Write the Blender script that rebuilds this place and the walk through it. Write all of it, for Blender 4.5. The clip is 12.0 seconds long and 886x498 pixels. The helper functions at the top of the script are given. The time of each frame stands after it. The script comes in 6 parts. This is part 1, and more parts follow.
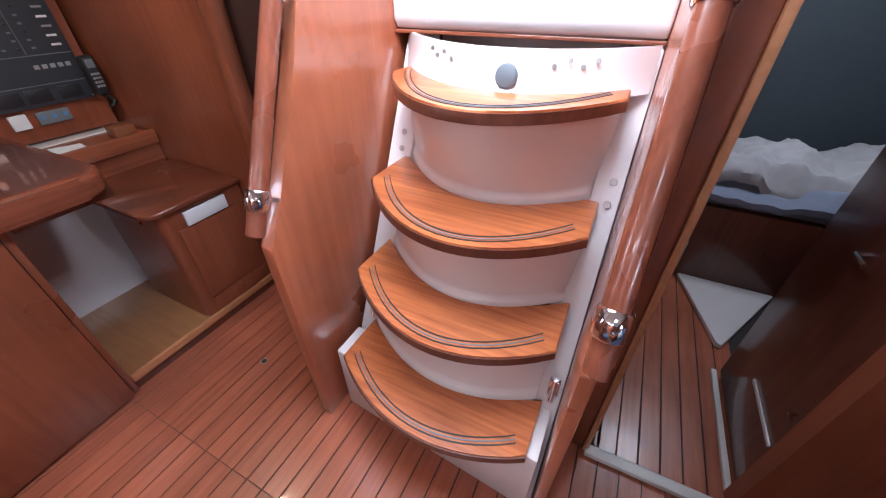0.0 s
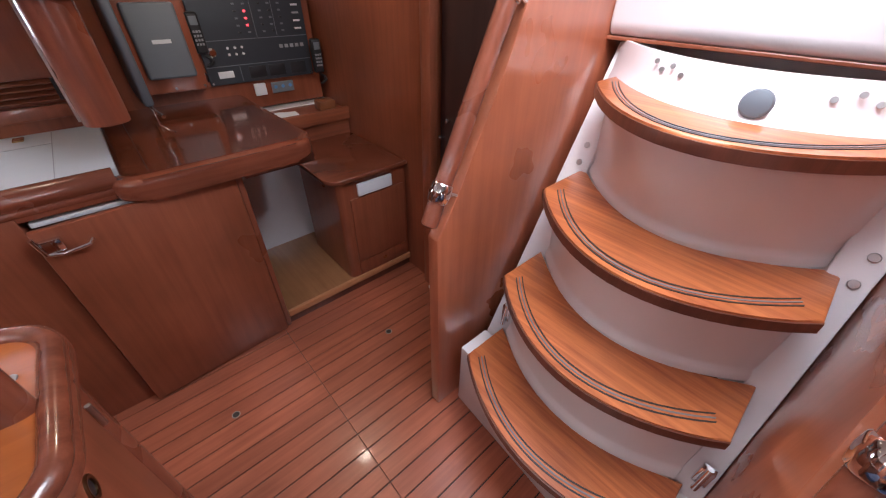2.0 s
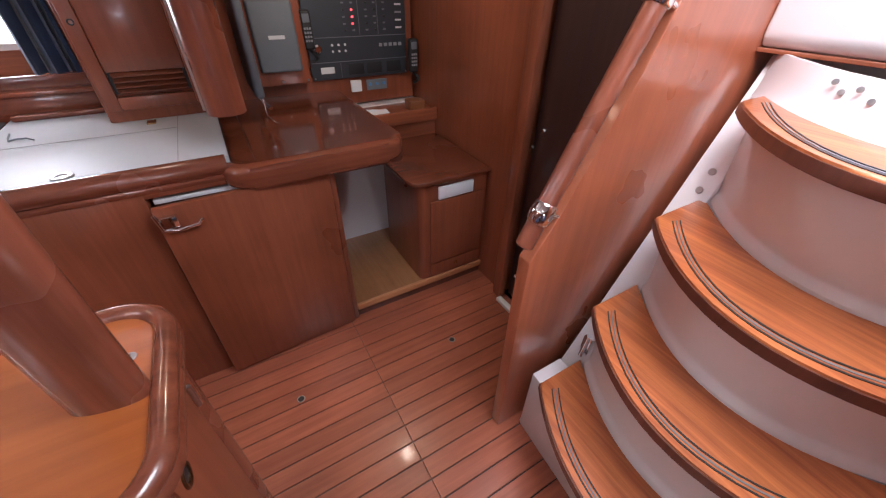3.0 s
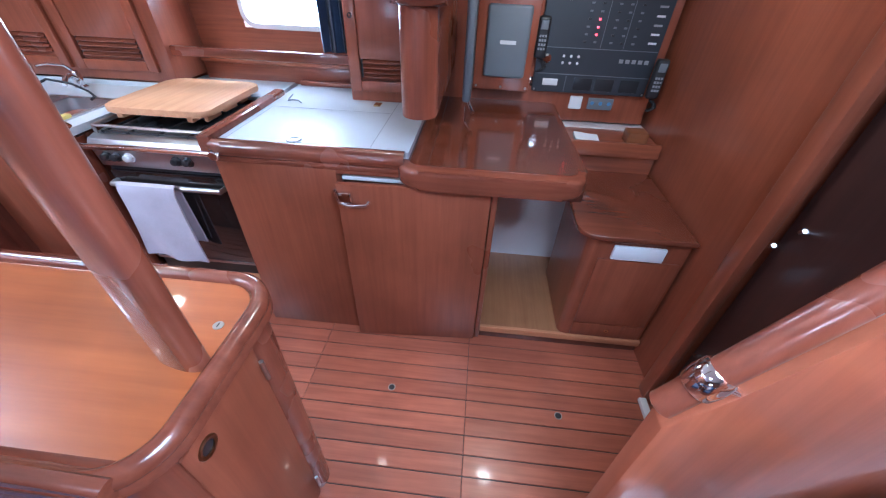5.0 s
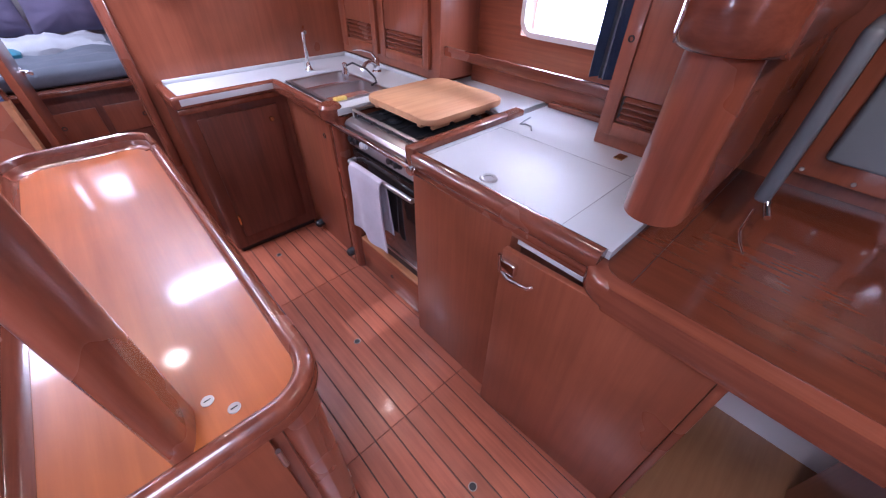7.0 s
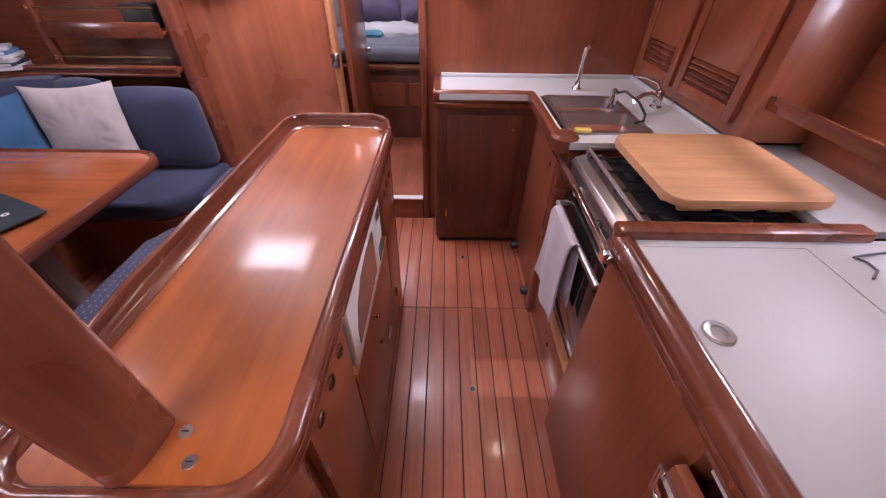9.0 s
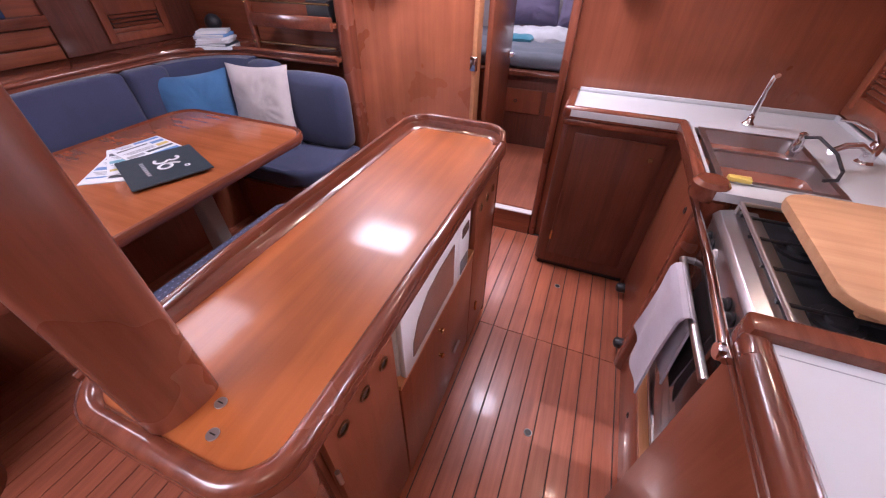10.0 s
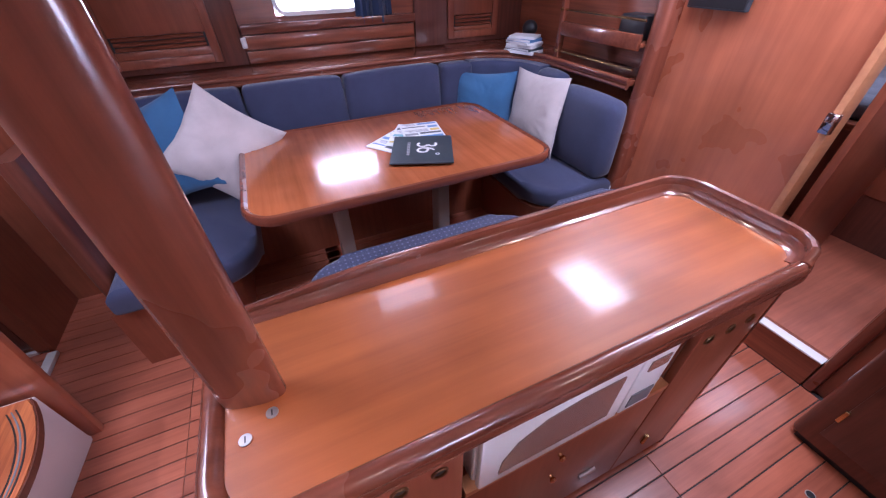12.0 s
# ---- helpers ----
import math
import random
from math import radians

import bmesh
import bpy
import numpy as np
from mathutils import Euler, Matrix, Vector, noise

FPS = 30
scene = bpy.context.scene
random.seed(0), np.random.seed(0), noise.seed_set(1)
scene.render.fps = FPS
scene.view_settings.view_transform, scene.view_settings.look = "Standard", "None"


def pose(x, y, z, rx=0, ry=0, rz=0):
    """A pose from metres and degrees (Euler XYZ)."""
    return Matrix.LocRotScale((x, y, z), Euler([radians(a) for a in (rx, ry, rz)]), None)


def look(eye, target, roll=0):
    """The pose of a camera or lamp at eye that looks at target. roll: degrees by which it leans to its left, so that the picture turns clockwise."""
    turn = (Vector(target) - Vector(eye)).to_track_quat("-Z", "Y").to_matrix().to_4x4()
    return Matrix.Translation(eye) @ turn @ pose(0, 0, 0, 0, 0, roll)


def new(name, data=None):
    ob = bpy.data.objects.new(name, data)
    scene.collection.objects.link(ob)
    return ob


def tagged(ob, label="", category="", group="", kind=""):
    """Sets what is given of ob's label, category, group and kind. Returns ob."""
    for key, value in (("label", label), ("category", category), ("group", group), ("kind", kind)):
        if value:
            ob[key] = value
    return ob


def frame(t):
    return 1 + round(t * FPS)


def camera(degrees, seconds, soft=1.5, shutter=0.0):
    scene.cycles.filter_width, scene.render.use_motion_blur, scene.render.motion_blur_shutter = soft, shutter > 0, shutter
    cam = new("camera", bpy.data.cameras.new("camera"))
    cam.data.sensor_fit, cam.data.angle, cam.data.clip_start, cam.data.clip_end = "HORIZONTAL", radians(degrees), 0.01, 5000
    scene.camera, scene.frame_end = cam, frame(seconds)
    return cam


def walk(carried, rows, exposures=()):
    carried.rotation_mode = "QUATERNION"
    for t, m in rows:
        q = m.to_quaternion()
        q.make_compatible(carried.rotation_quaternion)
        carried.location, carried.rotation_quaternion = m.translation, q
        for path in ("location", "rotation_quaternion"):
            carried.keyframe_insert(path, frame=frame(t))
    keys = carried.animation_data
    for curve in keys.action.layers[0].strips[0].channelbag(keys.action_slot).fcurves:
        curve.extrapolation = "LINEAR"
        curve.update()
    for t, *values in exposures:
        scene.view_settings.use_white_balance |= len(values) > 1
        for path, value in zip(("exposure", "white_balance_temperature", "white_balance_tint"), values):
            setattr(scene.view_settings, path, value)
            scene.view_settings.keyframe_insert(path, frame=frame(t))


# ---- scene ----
cam = camera(101.5, 12.0, soft=1.2)
PATH = [
    (0, (0.819, 0.901, 1.371), (0.097, 2.345, 0.191), -0.3),
    (0.5, (0.804, 0.894, 1.371), (-0.045, 2.268, 0.192), 0.1),
    (1, (0.776, 0.888, 1.377), (-0.192, 2.174, 0.19), 0.5),
    (1.5, (0.733, 0.871, 1.378), (-0.348, 2.062, 0.19), 0.9),
    (2, (0.681, 0.856, 1.381), (-0.509, 1.935, 0.188), 1.0),
    (2.5, (0.624, 0.84, 1.384), (-0.66, 1.799, 0.189), 1.2),
    (3, (0.573, 0.828, 1.382), (-0.798, 1.656, 0.184), 1.3),
    (3.2, (0.545, 0.832, 1.384), (-0.845, 1.607, 0.174), 1.3),
    (4.8, (0.424, 1.023, 1.423), (-1.141, 0.995, 0.178), 1.9),
    (5, (0.41, 1.02, 1.425), (-1.151, 0.901, 0.181), 2.3),
    (5.5, (0.336, 1.024, 1.425), (-1.178, 0.633, 0.179), 2.3),
    (6, (0.23, 1.022, 1.434), (-1.189, 0.369, 0.186), 2.3),
    (6.5, (0.119, 1.011, 1.44), (-1.131, 0.107, 0.168), 1.5),
    (7, (-0.021, 1.0, 1.447), (-1.071, -0.117, 0.163), 1.1),
    (7.2, (-0.076, 0.991, 1.469), (-1.019, -0.191, 0.159), -0.1),
    (8.8, (-0.289, 0.8, 1.426), (-0.415, -0.739, 0.156), 1.0),
    (9, (-0.302, 0.779, 1.422), (-0.306, -0.766, 0.152), 0.8),
    (9.5, (-0.33, 0.723, 1.42), (-0.03, -0.788, 0.145), 0.8),
    (10, (-0.358, 0.682, 1.432), (0.211, -0.751, 0.159), 0.6),
    (10.5, (-0.343, 0.614, 1.433), (0.476, -0.695, 0.162), 0.8),
    (11, (-0.315, 0.507, 1.443), (0.752, -0.608, 0.171), -0.0),
    (11.5, (-0.288, 0.445, 1.446), (0.977, -0.442, 0.176), -0.6),
    (12, (-0.311, 0.419, 1.442), (1.114, -0.209, 0.188), -1.2),
]
walk(cam, [(t, look(eye, target, roll)) for t, eye, target, roll in PATH], [(0.0, 0.57, 5700, 6), (1.5, 0.16, 5950, 8), (3.0, 0.18, 6150, 12), (5.0, 0.88, 4650, 3), (6.5, 0.65, 5000, 19), (9.0, 0.08, 6500, 30), (10.0, 0.38, 6250, 31), (11.0, 0.43, 6050, 31), (12.0, 0.36, 5500, 30)])

# ---- world, sun and large lights ----
world = bpy.data.worlds.new("sky")
scene.world = world
world.use_nodes = True
wn, wl = world.node_tree.nodes, world.node_tree.links
sky = wn.new("ShaderNodeTexSky")
sky.sky_type, sky.sun_disc = "NISHITA", False
sky.sun_elevation, sky.sun_rotation = radians(50), radians(150)
wl.new(sky.outputs["Color"], wn["Background"].inputs["Color"])
wn["Background"].inputs["Strength"].default_value = 0.15

sun = new("sun", bpy.data.lights.new("sun", "SUN"))
sun.data.energy, sun.data.angle, sun.data.color = 0.9, radians(0.5), (1.0, 0.95, 0.88)
sun.matrix_world = look((0, 0, 5), (-1.5, 2.6, 0))


def area_light(name, eye, target, sx, sy, power, colour):
    la = bpy.data.lights.new(name, "AREA")
    la.shape, la.size, la.size_y, la.energy, la.color = "RECTANGLE", sx, sy, power, colour
    ob = new(name, la)
    ob.matrix_world = look(eye, target)
    return ob


COOL, WARM = (0.93, 0.94, 1.0), (1.0, 0.80, 0.58)
area_light("companionway_daylight", (0.48, 1.48, 1.985), (0.48, 1.56, 0), 0.64, 0.66, 21, COOL)
area_light("hatch_daylight", (0.78, -1.04, 1.96), (0.78, -1.04, 0), 0.42, 0.30, 11, COOL)
area_light("centre_hatch_daylight", (-0.02, -1.09, 1.96), (-0.02, -1.09, 0), 0.34, 0.20, 14, COOL)
area_light("dinette_hatch_daylight", (1.24, 0.0, 1.96), (1.24, 0.0, 0), 0.34, 0.34, 3.5, COOL)
area_light("starboard_window_daylight", (-1.64, 0.09, 1.30), (0, 0.09, 0.9), 0.42, 0.26, 6, COOL)
area_light("port_window_daylight", (2.50, 0.01, 1.302), (0, 0.01, 0.8), 0.46, 0.19, 3.5, COOL)
# added fill lamp that brightens the berth; this ceiling has no opening
area_light("aft_cabin_fill", (1.5, 2.9, 1.8), (1.5, 2.9, 0), 0.3, 0.3, 6.0, COOL)
# added fill lamp under the closed fore cabin ceiling
area_light("fore_cabin_fill", (0.3, -2.6, 1.85), (0.3, -2.6, 0), 0.45, 0.45, 9, COOL)
DOWNLIGHTS = [(0.23, -0.57, 8), (-0.80, -0.53, 9), (-0.80, 0.50, 3), (-0.80, 1.34, 17)]
for dx, dy, watts in DOWNLIGHTS:
    lamp = new("downlight_bulb", bpy.data.lights.new("downlight_bulb", "SPOT"))
    lamp.data.energy, lamp.data.color, lamp.data.shadow_soft_size = watts, WARM, 0.045
    lamp.data.spot_size, lamp.data.spot_blend = radians(140), 0.6
    lamp.matrix_world = look((dx, dy, 1.885), (dx, dy, 0))


# ---- materials ----
def base_material(name, rough=0.5, metal=0.0, coat=0.0):
    m = bpy.data.materials.new(name)
    m.use_nodes = True
    n = m.node_tree.nodes
    b = n["Principled BSDF"]
    b.inputs["Roughness"].default_value, b.inputs["Metallic"].default_value = rough, metal
    b.inputs["Coat Weight"].default_value, b.inputs["Coat Roughness"].default_value = coat, 0.08
    return m, n, m.node_tree.links, b


def ramp(n, stops):
    r = n.new("ShaderNodeValToRGB")
    for k, (p, c) in enumerate(stops):
        e = r.color_ramp.elements[k] if k < 2 else r.color_ramp.elements.new(p)
        e.position, e.color = p, (*c, 1)
    return r


def noise_node(n, l, coord, scale, detail=4.0, rough=0.55):
    t = n.new("ShaderNodeTexNoise")
    t.inputs["Scale"].default_value, t.inputs["Detail"].default_value, t.inputs["Roughness"].default_value = scale, detail, rough
    l.new(coord, t.inputs["Vector"])
    return t


def add_bump(n, l, b, height, strength, distance):
    bp = n.new("ShaderNodeBump")
    bp.inputs["Strength"].default_value, bp.inputs["Distance"].default_value = strength, distance
    l.new(height, bp.inputs["Height"])
    l.new(bp.outputs["Normal"], b.inputs["Normal"])
    return bp


def wood(name, light, dark, axis="z", rough=0.3, coat=0.5, grain=46.0, bump=0.06, vary=0.0):
    """Varnished wood: long streaks along the axis, pores, broad tone changes."""
    m, n, l, b = base_material(name, rough, 0.0, coat)
    tc = n.new("ShaderNodeTexCoord")
    mp = n.new("ShaderNodeMapping")
    stretch = {"x": (0.05, 1, 1), "y": (1, 0.05, 1), "z": (1, 1, 0.05)}[axis]
    mp.inputs["Scale"].default_value = stretch
    l.new(tc.outputs["Object"], mp.inputs["Vector"])
    vec = mp.outputs["Vector"]
    info = n.new("ShaderNodeObjectInfo")
    off = n.new("ShaderNodeVectorMath")
    off.operation = "MULTIPLY_ADD"
    off.inputs[1].default_value = (3.1, 2.3, 4.7)
    l.new(info.outputs["Random"], off.inputs[0])
    l.new(vec, off.inputs[2])
    vec = off.outputs["Vector"]
    fine = noise_node(n, l, vec, grain, 6.0, 0.62)
    broad = noise_node(n, l, vec, grain * 0.16, 3.0)
    spots = noise_node(n, l, tc.outputs["Object"], 3.2, 3.0)
    add = n.new("ShaderNodeMath")
    add.operation = "MULTIPLY_ADD"
    add.inputs[1].default_value = 0.62
    l.new(fine.outputs["Fac"], add.inputs[0])
    half = n.new("ShaderNodeMath")
    half.operation = "MULTIPLY"
    half.inputs[1].default_value = 0.38
    l.new(broad.outputs["Fac"], half.inputs[0])
    l.new(half.outputs[0], add.inputs[2])
    r = ramp(n, [(0.35, dark), (0.63, light)])
    l.new(add.outputs[0], r.inputs["Fac"])
    hs = n.new("ShaderNodeHueSaturation")
    l.new(r.outputs["Color"], hs.inputs["Color"])
    val = n.new("ShaderNodeMapRange")
    val.inputs["To Min"].default_value, val.inputs["To Max"].default_value = 0.82, 1.2
    val.inputs["From Min"].default_value, val.inputs["From Max"].default_value = 0.3, 0.7
    l.new(spots.outputs["Fac"], val.inputs["Value"])
    if vary:
        vr = n.new("ShaderNodeMapRange")
        vr.inputs["To Min"].default_value, vr.inputs["To Max"].default_value = 1 - vary, 1 + vary
        l.new(info.outputs["Random"], vr.inputs["Value"])
        mul = n.new("ShaderNodeMath")
        mul.operation = "MULTIPLY"
        l.new(val.outputs[0], mul.inputs[0])
        l.new(vr.outputs[0], mul.inputs[1])
        l.new(mul.outputs[0], hs.inputs["Value"])
    else:
        l.new(val.outputs[0], hs.inputs["Value"])
    l.new(hs.outputs["Color"], b.inputs["Base Color"])
    rr = n.new("ShaderNodeMapRange")
    rr.inputs["To Min"].default_value, rr.inputs["To Max"].default_value = rough * 0.75, rough * 1.35
    l.new(spots.outputs["Fac"], rr.inputs["Value"])
    l.new(rr.outputs[0], b.inputs["Roughness"])
    add_bump(n, l, b, fine.outputs["Fac"], bump, 0.002)
    return m


def paint(name, colour, rough=0.4, speck=0.06, coat=0.0, bump=0.03, scale=30.0, metal=0.0):
    """Moulded or painted surface: fine unevenness and a slow drift in tone."""
    m, n, l, b = base_material(name, rough, metal, coat)
    tc = n.new("ShaderNodeTexCoord")
    slow = noise_node(n, l, tc.outputs["Object"], 2.6, 4.0)
    fine = noise_node(n, l, tc.outputs["Object"], scale, 4.0)
    lo, hi = tuple(c * (1 - speck) for c in colour), tuple(min(1, c * (1 + speck)) for c in colour)
    r = ramp(n, [(0.3, lo), (0.7, hi)])
    l.new(slow.outputs["Fac"], r.inputs["Fac"])
    l.new(r.outputs["Color"], b.inputs["Base Color"])
    rr = n.new("ShaderNodeMapRange")
    rr.inputs["To Min"].default_value, rr.inputs["To Max"].default_value = rough * 0.8, min(1, rough * 1.25)
    l.new(fine.outputs["Fac"], rr.inputs["Value"])
    l.new(rr.outputs[0], b.inputs["Roughness"])
    add_bump(n, l, b, fine.outputs["Fac"], bump, 0.002)
    return m


def fabric(name, colour, weave=900.0, dots=0.0, sheen=0.25, fold=0.25):
    m, n, l, b = base_material(name, 0.9)
    b.inputs["Sheen Weight"].default_value = sheen
    tc = n.new("ShaderNodeTexCoord")
    slow = noise_node(n, l, tc.outputs["Object"], 7.0, 4.0)
    fine = noise_node(n, l, tc.outputs["Object"], weave, 2.0)
    r = ramp(n, [(0.3, tuple(c * 0.75 for c in colour)), (0.7, tuple(c * 1.2 for c in colour))])
    mix = n.new("ShaderNodeMath")
    mix.operation = "MULTIPLY_ADD"
    mix.inputs[1].default_value = 0.5
    l.new(slow.outputs["Fac"], mix.inputs[0])
    hf = n.new("ShaderNodeMath")
    hf.operation = "MULTIPLY"
    hf.inputs[1].default_value = 0.5
    l.new(fine.outputs["Fac"], hf.inputs[0])
    l.new(hf.outputs[0], mix.inputs[2])
    l.new(mix.outputs[0], r.inputs["Fac"])
    out = r.outputs["Color"]
    if dots:
        v = n.new("ShaderNodeTexVoronoi")
        v.inputs["Scale"].default_value, v.inputs["Randomness"].default_value = dots, 0.12
        l.new(tc.outputs["Object"], v.inputs["Vector"])
        lt = n.new("ShaderNodeMath")
        lt.operation = "LESS_THAN"
        lt.inputs[1].default_value = 0.17
        l.new(v.outputs["Distance"], lt.inputs[0])
        mx = n.new("ShaderNodeMix")
        mx.data_type = "RGBA"
        l.new(lt.outputs[0], mx.inputs[0])
        l.new(out, mx.inputs[6])
        mx.inputs[7].default_value = (0.14, 0.16, 0.27, 1)
        out = mx.outputs[2]
    l.new(out, b.inputs["Base Color"])
    both = n.new("ShaderNodeMath")
    both.operation = "MULTIPLY_ADD"
    both.inputs[1].default_value = fold
    l.new(fine.outputs["Fac"], both.inputs[0])
    l.new(slow.outputs["Fac"], both.inputs[2])
    add_bump(n, l, b, both.outputs[0], 0.35, 0.006)
    return m


def glass(name):
    m, n, l, b = base_material(name, 0.02)
    b.inputs["Transmission Weight"].default_value, b.inputs["IOR"].default_value = 1.0, 1.45
    b.inputs["Base Color"].default_value = (0.95, 0.97, 1.0, 1)
    return m


def glow(name, colour, strength):
    m, n, l, b = base_material(name, 0.5)
    b.inputs["Base Color"].default_value = (*colour, 1)
    b.inputs["Emission Color"].default_value = (*colour, 1)
    b.inputs["Emission Strength"].default_value = strength
    return m


MAHO = wood("varnished_mahogany_upright", (0.272, 0.079, 0.038), (0.198, 0.054, 0.026), "z", coat=0.35)
MAHO_Y = wood("varnished_mahogany_lengthwise", (0.300, 0.088, 0.040), (0.165, 0.042, 0.020), "y", coat=0.7)
MAHO_X = wood("varnished_mahogany_athwart", (0.300, 0.088, 0.040), (0.165, 0.042, 0.020), "x", coat=0.7)
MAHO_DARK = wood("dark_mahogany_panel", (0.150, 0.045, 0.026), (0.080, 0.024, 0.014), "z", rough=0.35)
TRIM = wood("glossy_mahogany_trim", (0.215, 0.062, 0.032), (0.120, 0.032, 0.017), "y", rough=0.24, coat=0.6, bump=0.02)
TRIM_Z = wood("glossy_mahogany_post", (0.250, 0.072, 0.038), (0.150, 0.040, 0.021), "z", rough=0.26, coat=0.6, bump=0.02)
TOP = wood("varnished_cherry_top", (0.400, 0.112, 0.026), (0.265, 0.066, 0.015), "y", rough=0.34, coat=0.35, grain=30.0, bump=0.03)
TABLE = wood("varnished_cherry_table", (0.430, 0.130, 0.045), (0.300, 0.083, 0.028), "x", rough=0.16, coat=0.7, grain=30.0, bump=0.03)
# brighter veneer for panels facing the light; the lit look is in its colour
ORANGE = wood("lit_cherry_veneer", (0.420, 0.130, 0.062), (0.285, 0.080, 0.038), "z", rough=0.28, coat=0.6, grain=26.0, bump=0.03)
TREAD = wood("teak_tread", (0.620, 0.205, 0.066), (0.320, 0.080, 0.029), "x", rough=0.32, coat=0.5, grain=80.0)
PLANK = wood("mahogany_floor_plank", (0.440, 0.135, 0.072), (0.285, 0.080, 0.043), "y", rough=0.31, coat=0.13, grain=60.0, vary=0.10)
PALE_WOOD = wood("pale_beech_edge", (0.560, 0.260, 0.120), (0.440, 0.180, 0.080), "y", rough=0.4, coat=0.3)
STEP_WOOD = wood("ochre_plywood_step", (0.360, 0.165, 0.070), (0.270, 0.110, 0.045), "x", rough=0.35, coat=0.4)
BOARD = wood("maple_chopping_board", (0.640, 0.360, 0.190), (0.500, 0.250, 0.120), "x", rough=0.5, coat=0.0, grain=40.0)
CAULK = paint("black_caulking", (0.035, 0.028, 0.026), 0.7)
GEL = paint("white_gelcoat", (0.71, 0.66, 0.66), 0.32, 0.03, 0.3)
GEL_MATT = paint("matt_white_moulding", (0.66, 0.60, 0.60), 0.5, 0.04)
LAMINATE = paint("white_laminate", (0.53, 0.55, 0.57), 0.45, 0.03)
HEADLINER = paint("cream_headliner", (0.80, 0.78, 0.75), 0.8, 0.04)
STEEL = paint("brushed_steel", (0.50, 0.49, 0.49), 0.34, 0.06, metal=1.0, scale=120)
CHROME = paint("polished_chrome", (0.80, 0.80, 0.82), 0.08, 0.02, metal=1.0, bump=0.0)
ALU = paint("white_aluminium_strip", (0.74, 0.72, 0.70), 0.35, 0.04)
BRONZE = paint("dull_bronze", (0.20, 0.115, 0.060), 0.35, 0.1, metal=1.0)
BRASS = paint("brass", (0.62, 0.42, 0.20), 0.25, 0.05, metal=1.0)
BLACK = paint("black_plastic", (0.020, 0.021, 0.024), 0.4, 0.1)
PANEL_BLACK = paint("blue_black_switch_panel", (0.042, 0.049, 0.060), 0.45, 0.08)
GREY = paint("grey_plastic", (0.16, 0.18, 0.205), 0.5, 0.06)
DARK_GREY = paint("dark_blue_grey_plastic", (0.105, 0.120, 0.140), 0.5, 0.08)
GREY_LEG = paint("grey_painted_metal", (0.36, 0.34, 0.33), 0.45, 0.06)
GREY_MARK = paint("grey_print", (0.30, 0.31, 0.33), 0.6)
WHITE_PLASTIC = paint("white_plastic", (0.76, 0.77, 0.79), 0.35, 0.03)
DARK_GLASS = paint("dark_oven_glass", (0.018, 0.013, 0.012), 0.07, 0.1, 0.6)
SMOKE = paint("smoky_microwave_window", (0.16, 0.11, 0.10), 0.2, 0.1, 0.5)
NAVY = fabric("navy_upholstery", (0.036, 0.046, 0.100))
NAVY_DOT = fabric("dotted_navy_upholstery", (0.026, 0.035, 0.084), dots=42.0)
BLUE = fabric("teal_blue_cushion_cloth", (0.035, 0.130, 0.270), fold=0.1)
CREAM = fabric("cream_cushion_cloth", (0.56, 0.51, 0.50), fold=0.1)
TOWEL = fabric("lilac_white_terry", (0.54, 0.50, 0.57), weave=380, fold=0.5)
CURTAIN = fabric("navy_curtain", (0.022, 0.045, 0.110))
SHEET = fabric("grey_bedding", (0.16, 0.18, 0.22))
DUVET = fabric("pale_duvet", (0.42, 0.40, 0.41))
LILAC = fabric("lilac_pillow", (0.34, 0.29, 0.46))
LINEN = fabric("white_linen", (0.62, 0.63, 0.66))
TEAL = fabric("turquoise_towel", (0.06, 0.28, 0.38))
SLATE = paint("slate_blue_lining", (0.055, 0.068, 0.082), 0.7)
PANE = glass("window_glass")
BACK = glow("bright_daylight_outside", (0.95, 0.97, 1.0), 3.2)
RED_LED = glow("red_led", (1.0, 0.06, 0.08), 2.5)
PAPER = paint("white_paper", (0.74, 0.76, 0.78), 0.6)
INK = paint("slate_folder", (0.035, 0.050, 0.060), 0.35)
PRINT_Y = paint("yellow_print", (0.60, 0.45, 0.10), 0.4)
PRINT_TEAL = paint("teal_print", (0.16, 0.42, 0.48), 0.4)
PRINT_B = paint("blue_print", (0.10, 0.25, 0.50), 0.4)


# ---- mesh helpers ----
PLACE = {}


SHIFT = Vector((0, 0, 0))


def thing(name, at, label, category, group="", kind=""):
    ob = new(name)
    ob.empty_display_size = 0.1
    ob.location = Vector(at) + SHIFT
    PLACE[ob] = Matrix.Translation(at)
    return tagged(ob, label, category, group, kind)


def mesh_object(name, bm, material, smooth=False):
    me = bpy.data.meshes.new(name)
    bmesh.ops.recalc_face_normals(bm, faces=bm.faces)
    bm.to_mesh(me)
    bm.free()
    if smooth:
        me.shade_smooth()
        me.set_sharp_from_angle(angle=radians(38))
    me.materials.append(material)
    ob = new(name, me)
    PLACE[ob] = Matrix.Identity(4)
    return ob


def part(name, bm, material, parent, label="", smooth=True):
    ob = mesh_object(name, bm, material, smooth)
    ob.parent = parent
    ob.matrix_parent_inverse = PLACE[parent].inverted()
    return tagged(ob, label)


def solo(name, bm, material, label, category, kind="", group="", smooth=True):
    ob = mesh_object(name, bm, material, smooth)
    ob.location = SHIFT
    return tagged(ob, label, category, group, kind)


def B():
    return bmesh.new()


